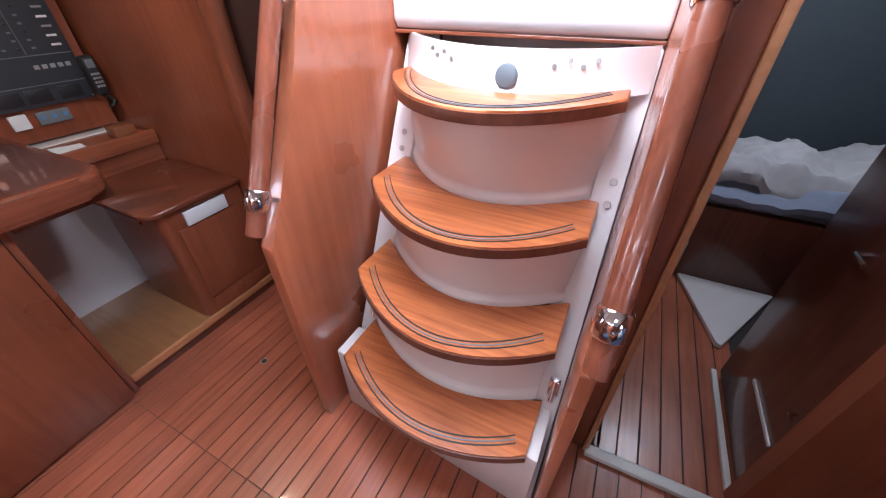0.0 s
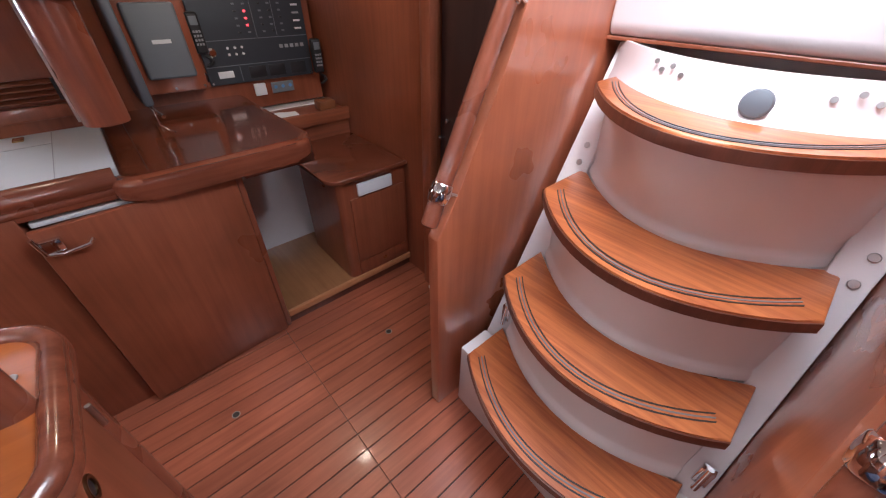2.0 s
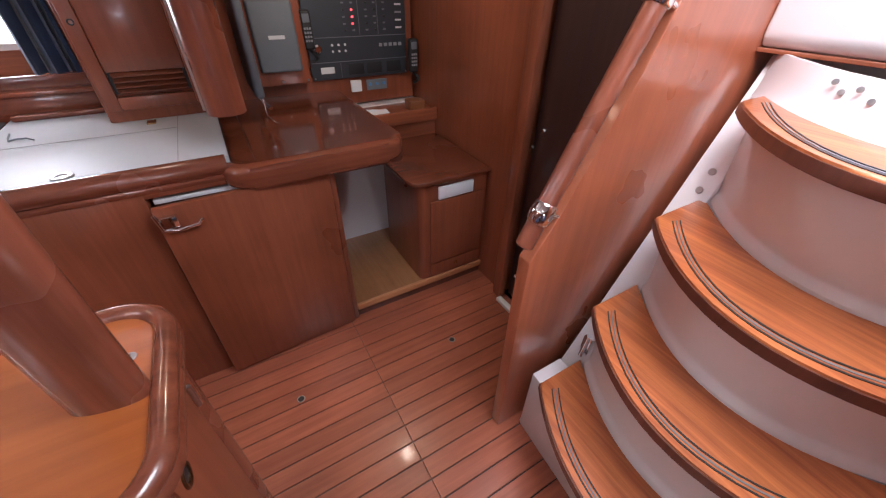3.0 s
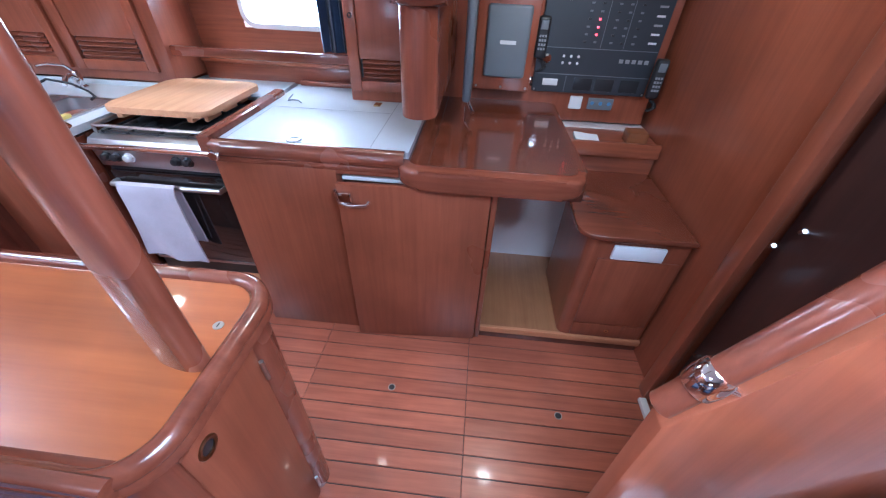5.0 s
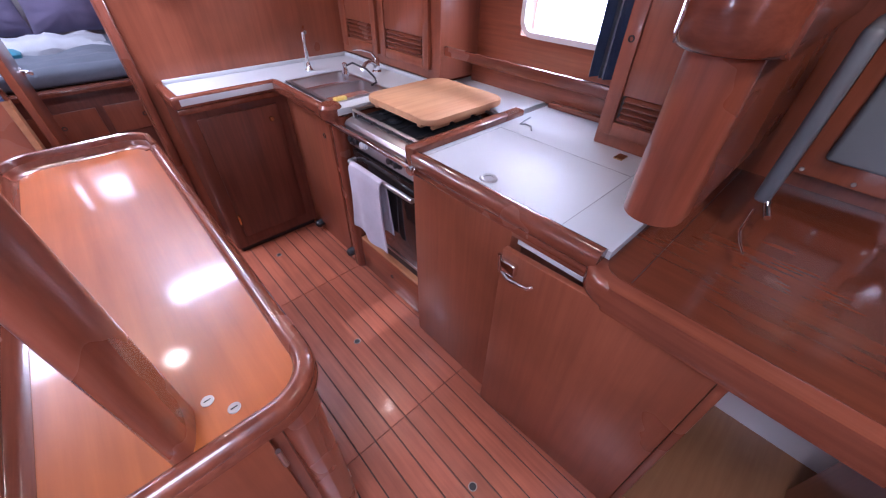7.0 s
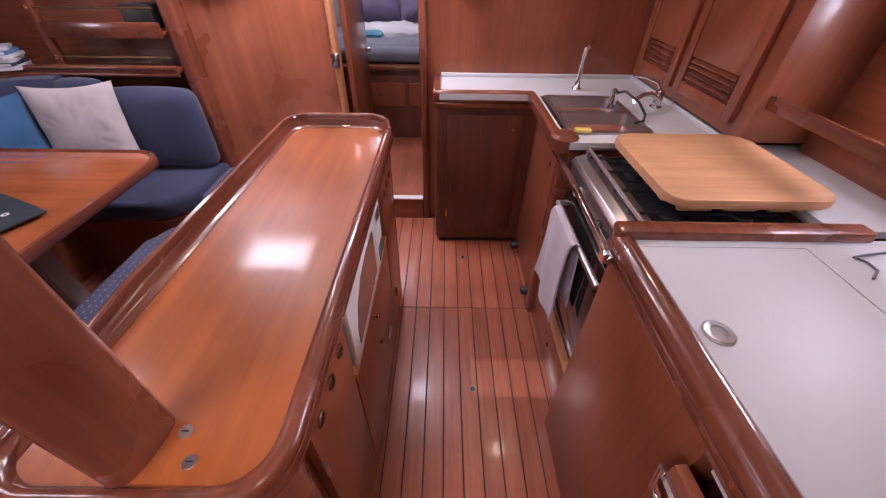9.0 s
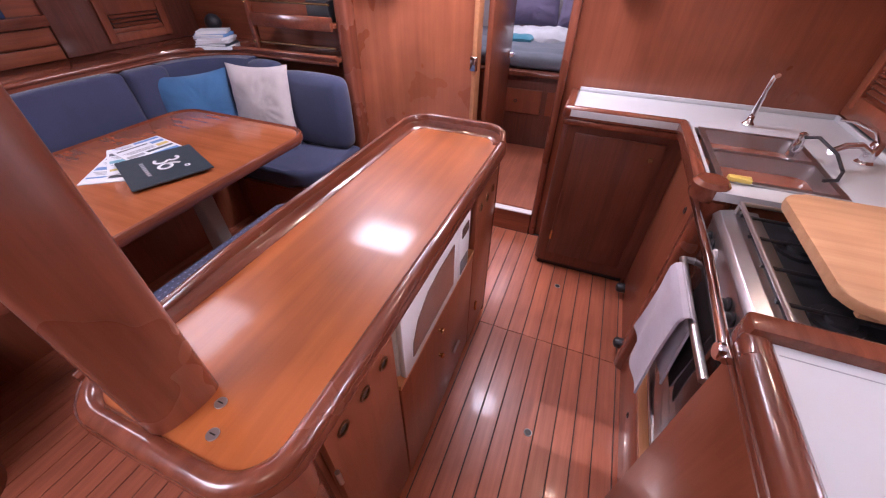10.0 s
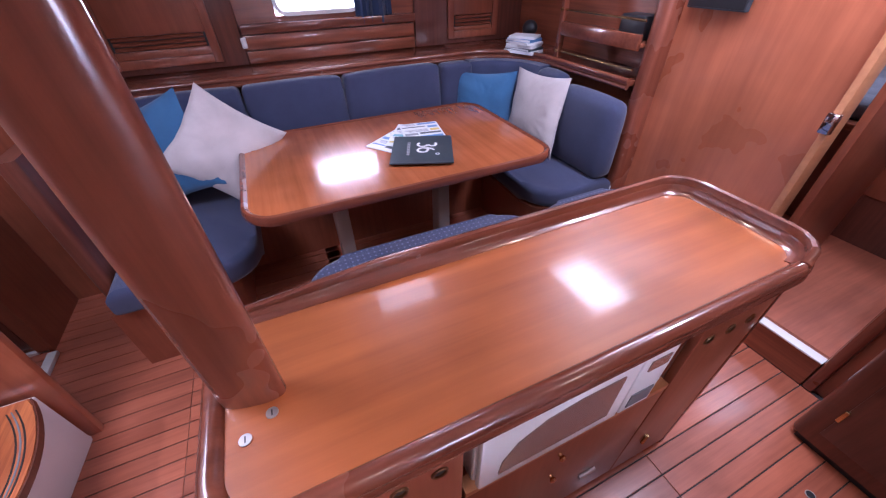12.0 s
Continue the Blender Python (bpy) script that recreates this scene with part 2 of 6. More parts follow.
def box(bm, x0, x1, y0, y1, z0, z1, r=0.0, seg=2):
    vs = [bm.verts.new((x, y, z)) for z in (z0, z1) for y in (y0, y1) for x in (x0, x1)]
    fs = [bm.faces.new([vs[i] for i in f]) for f in ((0, 2, 3, 1), (4, 5, 7, 6), (0, 1, 5, 4), (2, 6, 7, 3), (0, 4, 6, 2), (1, 3, 7, 5))]
    if r > 0:
        es = list({e for f in fs for e in f.edges})
        bmesh.ops.bevel(bm, geom=es, offset=r, segments=seg, affect="EDGES", profile=0.5)
    return bm


def cube(x0, x1, y0, y1, z0, z1, r=0.0, seg=2):
    return box(B(), x0, x1, y0, y1, z0, z1, r, seg)


def prism(bm, pts, axis, a, b, r=0.0, seg=2, only_caps=False):
    """A flat outline pushed along an axis from a to b. pts: in (y, z), (x, z) or (x, y)."""
    put = {"x": lambda p, v: (v, p[0], p[1]), "y": lambda p, v: (p[0], v, p[1]), "z": lambda p, v: (p[0], p[1], v)}[axis]
    lo, hi = [bm.verts.new(put(p, a)) for p in pts], [bm.verts.new(put(p, b)) for p in pts]
    k = len(pts)
    caps = [bm.faces.new(lo), bm.faces.new(hi[::-1])]
    sides = [bm.faces.new((lo[i], lo[(i + 1) % k], hi[(i + 1) % k], hi[i])) for i in range(k)]
    if r > 0:
        es = {e for f in caps for e in f.edges} if only_caps else {e for f in caps + sides for e in f.edges}
        bmesh.ops.bevel(bm, geom=list(es), offset=r, segments=seg, affect="EDGES", profile=0.5)
    return bm


def round_rect(x0, x1, y0, y1, r, n=6, corners=(1, 1, 1, 1)):
    """Outline with rounded corners: in order x0y0, x1y0, x1y1, x0y1."""
    pts = []
    for (cx, cy, a), on in zip(((x0, y0, 180), (x1, y0, 270), (x1, y1, 0), (x0, y1, 90)), corners):
        rr = r * on
        if rr <= 0:
            pts.append((cx, cy))
            continue
        ox, oy = cx + (rr if cx == x0 else -rr), cy + (rr if cy == y0 else -rr)
        for k in range(n + 1):
            t = radians(a + 90 * k / n)
            pts.append((ox + rr * math.cos(t), oy + rr * math.sin(t)))
    return pts


def tube(bm, pts, radius, n=10, flat=1.0):
    """A round bar along a line of points."""
    pts = [Vector(p) for p in pts]
    rings = []
    for i, p in enumerate(pts):
        d = (pts[min(i + 1, len(pts) - 1)] - pts[max(i - 1, 0)]).normalized()
        side = d.cross(Vector((0, 0, 1)))
        side = Vector((1, 0, 0)) if side.length < 1e-4 else side.normalized()
        up = side.cross(d).normalized()
        rr = radius[i] if isinstance(radius, (list, tuple)) else radius
        rings.append([bm.verts.new(p + rr * (math.cos(2 * math.pi * k / n) * side + flat * math.sin(2 * math.pi * k / n) * up)) for k in range(n)])
    for a, b in zip(rings, rings[1:]):
        for k in range(n):
            bm.faces.new((a[k], a[(k + 1) % n], b[(k + 1) % n], b[k]))
    bm.faces.new(rings[0][::-1])
    bm.faces.new(rings[-1])
    return bm


def lathe(bm, profile, centre, direction=(0, 0, 1), n=16):
    """profile: (radius, height) pairs, turned about the direction."""
    q = Vector(direction).to_track_quat("Z", "Y").to_matrix()
    c = Vector(centre)
    rings = [[bm.verts.new(c + q @ Vector((r * math.cos(2 * math.pi * k / n), r * math.sin(2 * math.pi * k / n), h))) for k in range(n)] for r, h in profile]
    for a, b in zip(rings, rings[1:]):
        for k in range(n):
            bm.faces.new((a[k], a[(k + 1) % n], b[(k + 1) % n], b[k]))
    bm.faces.new(rings[0][::-1])
    bm.faces.new(rings[-1])
    return bm


def disc(centre, direction, radius, height, n=14, r=0.25):
    e = min(height, radius) * r
    return lathe(B(), [(radius, 0), (radius, height - e), (radius - e, height)], centre, direction, n)


def ring(centre, direction, outer, inner, height, n=16):
    bm = B()
    q = Vector(direction).to_track_quat("Z", "Y").to_matrix()
    c = Vector(centre)
    prof = [(inner, 0), (outer, 0), (outer, height * 0.6), (outer - 0.3 * (outer - inner), height), (inner, height * 0.7)]
    rings = [[bm.verts.new(c + q @ Vector((r * math.cos(2 * math.pi * k / n), r * math.sin(2 * math.pi * k / n), h))) for k in range(n)] for r, h in prof]
    for a, b in zip(rings, rings[1:] + rings[:1]):
        for k in range(n):
            bm.faces.new((a[k], a[(k + 1) % n], b[(k + 1) % n], b[k]))
    return bm


def cushion(bm, x0, x1, y0, y1, z0, z1, r=0.04, puff=0.012, seg=3):
    """A stuffed block: soft edges and slightly swollen faces."""
    start = len(bm.verts)
    tmp = cube(x0, x1, y0, y1, z0, z1, r, seg)
    bmesh.ops.subdivide_edges(tmp, edges=[e for e in tmp.edges if e.calc_length() > 0.12], cuts=4, use_grid_fill=True)
    c = Vector(((x0 + x1) / 2, (y0 + y1) / 2, (z0 + z1) / 2))
    h = Vector(((x1 - x0) / 2, (y1 - y0) / 2, (z1 - z0) / 2))
    for v in tmp.verts:
        u = Vector(((v.co.x - c.x) / h.x, (v.co.y - c.y) / h.y, (v.co.z - c.z) / h.z))
        for k in range(3):
            a, b2 = (k + 1) % 3, (k + 2) % 3
            v.co[k] += puff * u[k] * (1 - min(1, u[a] ** 2)) * (1 - min(1, u[b2] ** 2))
        v.co += 0.004 * Vector(noise.noise_vector(v.co * 6))
    me = bpy.data.meshes.new("tmp")
    tmp.to_mesh(me)
    tmp.free()
    bm.from_mesh(me)
    bpy.data.meshes.remove(me)
    return bm


def pillow(name, size, thick, m, material, label):
    """A scatter cushion: pinched corners, seam round the edge, soft dents."""
    bm = B()
    k = 37
    for s in (1, -1):
        grid = []
        for i in range(k):
            row = []
            for j in range(k):
                u, v = 2 * i / (k - 1) - 1, 2 * j / (k - 1) - 1
                body = max(0, 1 - abs(u) ** 2.6) ** 0.62 * max(0, 1 - abs(v) ** 2.6) ** 0.62
                x, y = u * (1 - 0.10 * (1 - v * v) * abs(u) ** 3), v * (1 - 0.10 * (1 - u * u) * abs(v) ** 3)
                dent = 0.22 * noise.noise(Vector((u * 1.7 + size * 9, v * 1.7, s * 2.0)))
                round_angle, out = math.atan2(v, u), max(abs(u), abs(v))
                dent -= 0.20 * out * (1 - abs(noise.noise(Vector((3 * math.cos(round_angle) + size * 31, 3 * math.sin(round_angle), out * 0.9))))) ** 5
                row.append(bm.verts.new((x * size / 2, y * size / 2, s * thick / 2 * body * (1.06 + dent))))
            grid.append(row)
        for i in range(k - 1):
            for j in range(k - 1):
                bm.faces.new((grid[i][j], grid[i + 1][j], grid[i + 1][j + 1], grid[i][j + 1]))
    bmesh.ops.remove_doubles(bm, verts=bm.verts, dist=0.0005)
    bmesh.ops.transform(bm, matrix=m, verts=bm.verts)
    return solo(name, bm, material, label, "cushion")


def cloth_sheet(x0, x1, y0, y1, z, amp, k=28, seed=0.0, drop=0.0, thick=0.02):
    """A rumpled sheet lying on something."""
    bm = B()
    top, low = [], []
    for i in range(k + 1):
        a, b2 = [], []
        for j in range(k + 1):
            x, y = x0 + (x1 - x0) * i / k, y0 + (y1 - y0) * j / k
            e = min(i, j, k - i, k - j) / k
            h = z + amp * (noise.noise(Vector((x * 4 + seed, y * 4, seed))) + 0.5 * noise.noise(Vector((x * 11 + seed, y * 9, seed))) - 0.45 * abs(noise.noise(Vector((x * 17 + y * 7 + seed, y * 13 - x * 5, seed))))) - drop * max(0, 0.12 - e) / 0.12
            a.append(bm.verts.new((x, y, h)))
            b2.append(bm.verts.new((x, y, h - thick)))
        top.append(a), low.append(b2)
    for i in range(k):
        for j in range(k):
            bm.faces.new((top[i][j], top[i + 1][j], top[i + 1][j + 1], top[i][j + 1]))
            bm.faces.new((low[i][j], low[i][j + 1], low[i + 1][j + 1], low[i + 1][j]))
    for i in range(k):
        bm.faces.new((top[i][0], low[i][0], low[i + 1][0], top[i + 1][0]))
        bm.faces.new((top[i][k], top[i + 1][k], low[i + 1][k], low[i][k]))
        bm.faces.new((top[0][i], top[0][i + 1], low[0][i + 1], low[0][i]))
        bm.faces.new((top[k][i], low[k][i], low[k][i + 1], top[k][i + 1]))
    return bm


# ---- large structure ----
def structure(name, bm, material, label, category, smooth=False):
    return solo(name, bm, material, label, category, "structure", "", smooth)


def wall_with_hole(axis, a, b, u0, u1, w0, w1, hole):
    """A wall slab with one rectangular opening. axis: the slab's normal; u, w: its two other axes."""
    h0, h1, k0, k1 = hole
    bm = B()
    for p0, p1, q0, q1 in ((u0, h0, w0, w1), (h1, u1, w0, w1), (h0, h1, w0, k0), (h0, h1, k1, w1)):
        if p1 - p0 < 1e-4 or q1 - q0 < 1e-4:
            continue
        if axis == "x":
            box(bm, a, b, p0, p1, q0, q1)
        elif axis == "y":
            box(bm, p0, p1, a, b, q0, q1)
        else:
            box(bm, p0, p1, q0, q1, a, b)
    return bm


CEIL = 1.90
floor = structure("floor", cube(-0.90, 2.4, -1.32, 1.88, -0.06, -0.004), CAULK, "dark caulked base under teak-and-holly style floorboards", "floor")

# ceiling with hatch openings and the companionway
ceiling_bm = B()
HOLES = [(0.56, 1.0, -1.20, -0.88), (-0.20, 0.16, -1.20, -0.98), (1.06, 1.42, -0.18, 0.18), (0.16, 0.82, 1.11, 1.99)]
xs = sorted({-1.75, 2.85} | {h for a in HOLES for h in a[:2]})
ys = sorted({-1.36, 2.45} | {h for a in HOLES for h in a[2:]})
for i in range(len(xs) - 1):
    for j in range(len(ys) - 1):
        mx, my = (xs[i] + xs[i + 1]) / 2, (ys[j] + ys[j + 1]) / 2
        if not any(a < mx < b and c < my < d for a, b, c, d in HOLES):
            box(ceiling_bm, xs[i], xs[i + 1], ys[j], ys[j + 1], CEIL, CEIL + 0.09)
structure("ceiling", ceiling_bm, HEADLINER, "cream panelled headliner with hatch openings", "ceiling")

# starboard hull side behind the galley
wall_sb = structure("wall_starboard", wall_with_hole("x", -1.66, -1.56, -1.36, 0.80, 0.0, CEIL, (-0.15, 0.35, 1.14, 1.48)), MAHO_Y, "mahogany-lined hull side with a long window", "wall")
structure("wall_starboard_aft", cube(-1.70, -1.60, 0.80, 1.90, 0.0, CEIL), MAHO_Y, "mahogany-lined hull side beside the chart table", "wall")
structure("wall_port", wall_with_hole("x", 2.42, 2.52, -1.50, 2.4, 0.0, CEIL, (-0.25, 0.27, 1.185, 1.42)), MAHO_Y, "mahogany-lined hull side with a long window above the settee", "wall")

# forward bulkhead: galley part, door opening, lit panel, settee alcove
structure("wall_forward_galley", cube(-1.66, -0.17, -1.36, -1.31, 0.0, CEIL), MAHO, "reddish mahogany bulkhead behind the sink", "wall", )
structure("wall_forward_head", cube(0.262, 0.975, -1.36, -1.31, 0.0, CEIL), ORANGE, "cherry veneered bulkhead beside the forward door, coloured lighter as lit", "wall")
structure("wall_above_forward_door", cube(-0.17, 0.262, -1.36, -1.31, 1.80, CEIL), MAHO, "mahogany panel over the forward doorway", "wall")
structure("wall_dinette_forward", cube(0.99, 2.52, -1.52, -1.46, 0.0, CEIL), MAHO_X, "mahogany bulkhead at the back of the book shelves", "wall")
structure("wall_head_side", cube(0.93, 0.99, -1.46, -1.36, 0.0, CEIL), MAHO, "short mahogany return wall by the shelves", "wall")
sill = structure("doorstep_forward", cube(-0.17, 0.25, -1.36, -1.29, 0.0, 0.145, 0.004), MAHO_X, "mahogany riser of the raised forward doorway", "step")
structure("trim_forward_doorstep", cube(-0.17, 0.25, -1.33, -1.284, 0.146, 0.156, 0.003), ALU, "worn white metal strip along the doorstep", "trim")
structure("trim_forward_door_starboard", cube(-0.212, -0.172, -1.375, -1.285, 0.0, 1.80, 0.012), TRIM_Z, "rounded mahogany door casing", "trim", True)
structure("trim_forward_door_port", cube(0.252, 0.276, -1.375, -1.292, 0.10, 1.80, 0.004), PALE_WOOD, "pale unvarnished edge of the forward door frame", "trim", True)
structure("pillar", prism(B(), round_rect(0.968, 1.050, -1.36, -1.225, 0.03), "z", 0.0, CEIL), TRIM_Z, "rounded mahogany pillar at the end of the settee", "pillar", True)

# aft bulkheads
structure("wall_aft_starboard", cube(-1.66, -0.51, 1.865, 1.925, 0.0, CEIL), MAHO, "dark mahogany bulkhead behind the chart table seat", "wall")
structure("trim_aft_door_starboard", cube(-0.54, -0.475, 1.82, 1.865, 0.0, CEIL, 0.014), MAHO, "rounded mahogany door post", "trim", True)
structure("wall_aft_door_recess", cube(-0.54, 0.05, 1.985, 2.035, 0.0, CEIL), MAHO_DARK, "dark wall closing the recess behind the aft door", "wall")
structure("trim_aft_doorstep", cube(-0.475, 0.035, 1.80, 1.83, 0.0, 0.022, 0.004), ALU, "white metal threshold strip", "trim", True)

SLOPE = 0.47


def ladder_side(name, x0, x1, dy, label):
    pts = [(1.392, 0.0), (1.382, 0.81), (1.455, 0.93), (1.605, 1.24), (1.86, CEIL), (2.45, CEIL), (2.45, 0.0)]
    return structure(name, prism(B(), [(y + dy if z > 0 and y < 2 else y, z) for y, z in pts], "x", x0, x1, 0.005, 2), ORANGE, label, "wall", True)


ladder_side("wall_ladder_starboard", 0.036, 0.078, 0.0, "cherry panel beside the steps, coloured orange as lit, edge cut to the rail's slope")
ladder_side("wall_ladder_port", 0.862, 0.892, -0.03, "cherry side panel on the other side of the steps, coloured orange as lit")
structure("wall_ladder_back", cube(0.076, 0.862, 2.39, 2.45, 0.0, 2.1), GEL, "white moulding at the back of the companionway", "wall")
structure("wall_companionway_fore", cube(0.10, 0.88, 1.05, 1.10, CEIL + 0.10, 2.2), GEL, "white moulded coaming of the companionway", "wall")
structure("wall_aft_port_post", cube(0.892, 0.985, 1.70, 1.76, 0.0, CEIL, 0.004), MAHO, "dark mahogany post between the steps and the cabin door", "wall", True)
structure("trim_aft_cabin_jamb", cube(0.985, 1.003, 1.690, 1.765, 0.0, CEIL, 0.003), PALE_WOOD, "pale edge of the aft cabin door frame", "trim", True)
structure("wall_aft_port", cube(1.43, 2.42, 1.70, 1.76, 0.0, CEIL), MAHO, "mahogany bulkhead outboard of the aft cabin door", "wall")
structure("wall_above_aft_cabin_door", cube(1.003, 1.43, 1.70, 1.76, 1.80, CEIL), MAHO, "mahogany panel over the aft cabin doorway", "wall")
structure("trim_aft_cabin_doorstep", cube(0.993, 1.40, 1.672, 1.712, 0.0, 0.024, 0.005), ALU, "scuffed aluminium threshold strip with screws", "trim", True)
structure("wall_corridor", cube(1.80, 1.86, 1.36, 1.70, 0.0, CEIL), MAHO, "mahogany locker face at the corridor's end", "wall")

# aft cabin
structure("floor_aft_cabin", cube(0.90, 2.4, 1.88, 3.6, -0.06, -0.003), CAULK, "dark base under the aft cabin floorboards", "floor")
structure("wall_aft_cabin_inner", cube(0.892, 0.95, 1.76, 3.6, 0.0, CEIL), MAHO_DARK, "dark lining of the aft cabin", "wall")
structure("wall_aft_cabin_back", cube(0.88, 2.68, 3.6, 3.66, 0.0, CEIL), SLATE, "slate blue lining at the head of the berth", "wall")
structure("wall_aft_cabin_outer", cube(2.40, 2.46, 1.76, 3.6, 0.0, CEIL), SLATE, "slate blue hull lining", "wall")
structure("ceiling_aft_cabin", cube(0.88, 2.68, 2.45, 3.66, 1.84, 1.90), HEADLINER, "grey-white cabin headliner", "ceiling")

# fore cabin
structure("floor_fore_cabin", cube(-1.0, 1.2, -3.6, -1.36, 0.09, 0.145), PLANK, "raised mahogany floor of the fore cabin", "floor")
structure("wall_fore_cabin_starboard", cube(-1.05, -1.0, -3.6, -1.36, 0.0, 2.0), MAHO, "mahogany side of the fore cabin", "wall")
structure("wall_fore_cabin_port", cube(1.2, 1.25, -3.6, -1.62, 0.0, 2.0), MAHO, "mahogany side of the fore cabin", "wall")
structure("wall_fore_cabin_end", cube(-1.05, 1.25, -3.66, -3.6, 0.0, 2.0), GEL_MATT, "pale lining at the head of the forward berth", "wall")
structure("ceiling_fore_cabin", cube(-1.05, 1.25, -3.66, -1.36, 1.90, 1.99), HEADLINER, "cream headliner of the fore cabin", "ceiling")


# windows
def hull_window(name, x_in, x_out, y0, y1, z0, z1, label):
    s = 1 if x_out > x_in else -1
    w = thing(name, (x_in, (y0 + y1) / 2, z0), label, "window", "", "structure")
    bm = B()
    outer, inner = round_rect(y0 - 0.022, y1 + 0.022, z0 - 0.022, z1 + 0.022, 0.07), round_rect(y0, y1, z0, z1, 0.05)
    a = [bm.verts.new((x_in - s * 0.012, *p)) for p in outer]
    b = [bm.verts.new((x_in - s * 0.012, *p)) for p in inner]
    c = [bm.verts.new((x_in + s * 0.02, *p)) for p in inner]
    d = [bm.verts.new((x_in + s * 0.02, *p)) for p in outer]
    k = len(a)
    for p, q in ((a, b), (b, c), (c, d), (d, a)):
        for i in range(k):
            bm.faces.new((p[i], p[(i + 1) % k], q[(i + 1) % k], q[i]))
    part("window_frame", bm, ALU, w, "rounded white aluminium frame")
    pane = part("pane", prism(B(), inner, "x", x_in + s * 0.004, x_in + s * 0.010), PANE, w, "clear pane")
    pane.visible_shadow = False
    return w


hull_window("window_starboard", -1.56, -1.66, -0.13, 0.33, 1.16, 1.46, "long rounded window glaring with daylight")
hull_window("window_port", 2.42, 2.52, -0.23, 0.25, 1.205, 1.40, "long rounded window glaring with daylight over the settee")
structure("backdrop_starboard", cube(-2.06, -2.05, -1.0, 1.1, 0.8, 1.95), BACK, "bright daylight haze outside the hull", "sky")
structure("backdrop_port", cube(2.85, 2.86, -1.0, 1.0, 0.9, 2.0), BACK, "bright daylight haze outside the hull", "sky")


# ---- companionway steps ----
XL, XR, XC = 0.160, 0.812, 0.486
BULGE, TOP_BOW, TURN = 0.148, 0.260, 0.075
BOWS = (0.108, 0.150, 0.188, TOP_BOW)


def arc_pts(y_corner, inset=0.0, n=18, bulge=BULGE):
    """Points of a bowed edge from starboard to port, bulging forward."""
    x0, x1 = XL + inset, XR - inset
    half = (x1 - x0) / 2
    return [(XC + half * u, y_corner - bulge * (1 - u * u) - TURN * (half * u + XC - XL)) for u in [2 * i / n - 1 for i in range(n + 1)]]


TREADS = [(1.455, 0.350), (1.597, 0.628), (1.730, 0.892), (1.892, 1.165)]
DEPTHS = (0.182, 0.195, 0.222, 0.200)
ladder = thing("companion_steps", (XC, 1.55, 0), "white moulded steps with four bowed varnished teak treads", "stairs")

for k, (yc, zt) in enumerate(TREADS):
    depth, bow = DEPTHS[k], BOWS[k]
    front = arc_pts(yc, 0.0, 18, bow)
    back = arc_pts(yc + depth, 0.0, 18, bow)
    pts = front + back[::-1]
    t_ob = part("tread", prism(B(), pts, "z", zt - 0.030, zt, 0.006, 2, True), TREAD, ladder, "bowed teak tread")
    lip = arc_pts(yc - 0.0045, -0.001, 18, bow), arc_pts(yc + 0.006, -0.001, 18, bow)
    part("nosing", prism(B(), lip[0] + lip[1][::-1], "z", zt - 0.0295, zt - 0.005, 0.001, 1, True), MAHO_DARK, t_ob, "dark front edge")
    for g in range(3):
        inset, y_off = 0.035 + 0.004 * g, 0.015 + 0.010 * g
        a, b = arc_pts(yc + y_off, inset, 18, bow), arc_pts(yc + y_off + 0.0045, inset, 18, bow)
        part("grip_strip", prism(B(), a + b[::-1], "z", zt - 0.002, zt + 0.0016), BLACK if g != 1 else GREY, t_ob, "dark non-slip strip", False)
    if k == 0:
        part("riser", prism(B(), [(0.108, 1.472), (0.845, 1.417), (0.845, 1.60), (0.108, 1.60)], "z", 0.0, 0.320, 0.006), GEL, ladder, "flat white bottom riser")
        continue
    # bowed riser under this tread, with a soft foot
    z_low = TREADS[k - 1][1]
    bm = B()
    rows = []
    y_low = TREADS[k - 1][0] + DEPTHS[k - 1] + 0.014
    low_bow = BOWS[k - 1]
    for f, dy in ((0.0, -0.024), (0.04, -0.022), (0.075, -0.014), (0.11, -0.004), (0.15, 0.0), (0.5, 0.0), (0.9, 0.0), (1.0, 0.0)):
        z = z_low + (zt - 0.031 - z_low) * f
        y = y_low + (yc + 0.045 - y_low) * f + dy
        edge = arc_pts(y, 0.022, 22, low_bow + (bow - low_bow) * f)
        row = [bm.verts.new((edge[0][0] - 0.012, edge[0][1] + 0.055, z))]
        row += [bm.verts.new((px, py, z)) for px, py in edge]
        row.append(bm.verts.new((edge[-1][0] + 0.012, edge[-1][1] + 0.055, z)))
        rows.append(row)
    for a, b in zip(rows, rows[1:]):
        for i in range(len(a) - 1):
            bm.faces.new((a[i], a[i + 1], b[i + 1], b[i]))
    ext = bmesh.ops.extrude_face_region(bm, geom=bm.faces[:])
    bmesh.ops.translate(bm, verts=[v for v in ext["geom"] if isinstance(v, bmesh.types.BMVert)], vec=(0, 0.012, 0))
    part("riser", bm, GEL, ladder, "white gelcoat riser")

# side flanges on the slope of the steps
for x0, x1, dy in ((0.100, 0.185, 0.0), (0.785, 0.860, -0.052)):
    pts = [(1.475 + dy, 0.0), (2.09 + dy, 1.240), (2.16, 1.240), (2.16, 0.0)]
    part("side_flange", prism(B(), pts, "x", x0, x1, 0.006, 2), GEL, ladder, "white side flange")
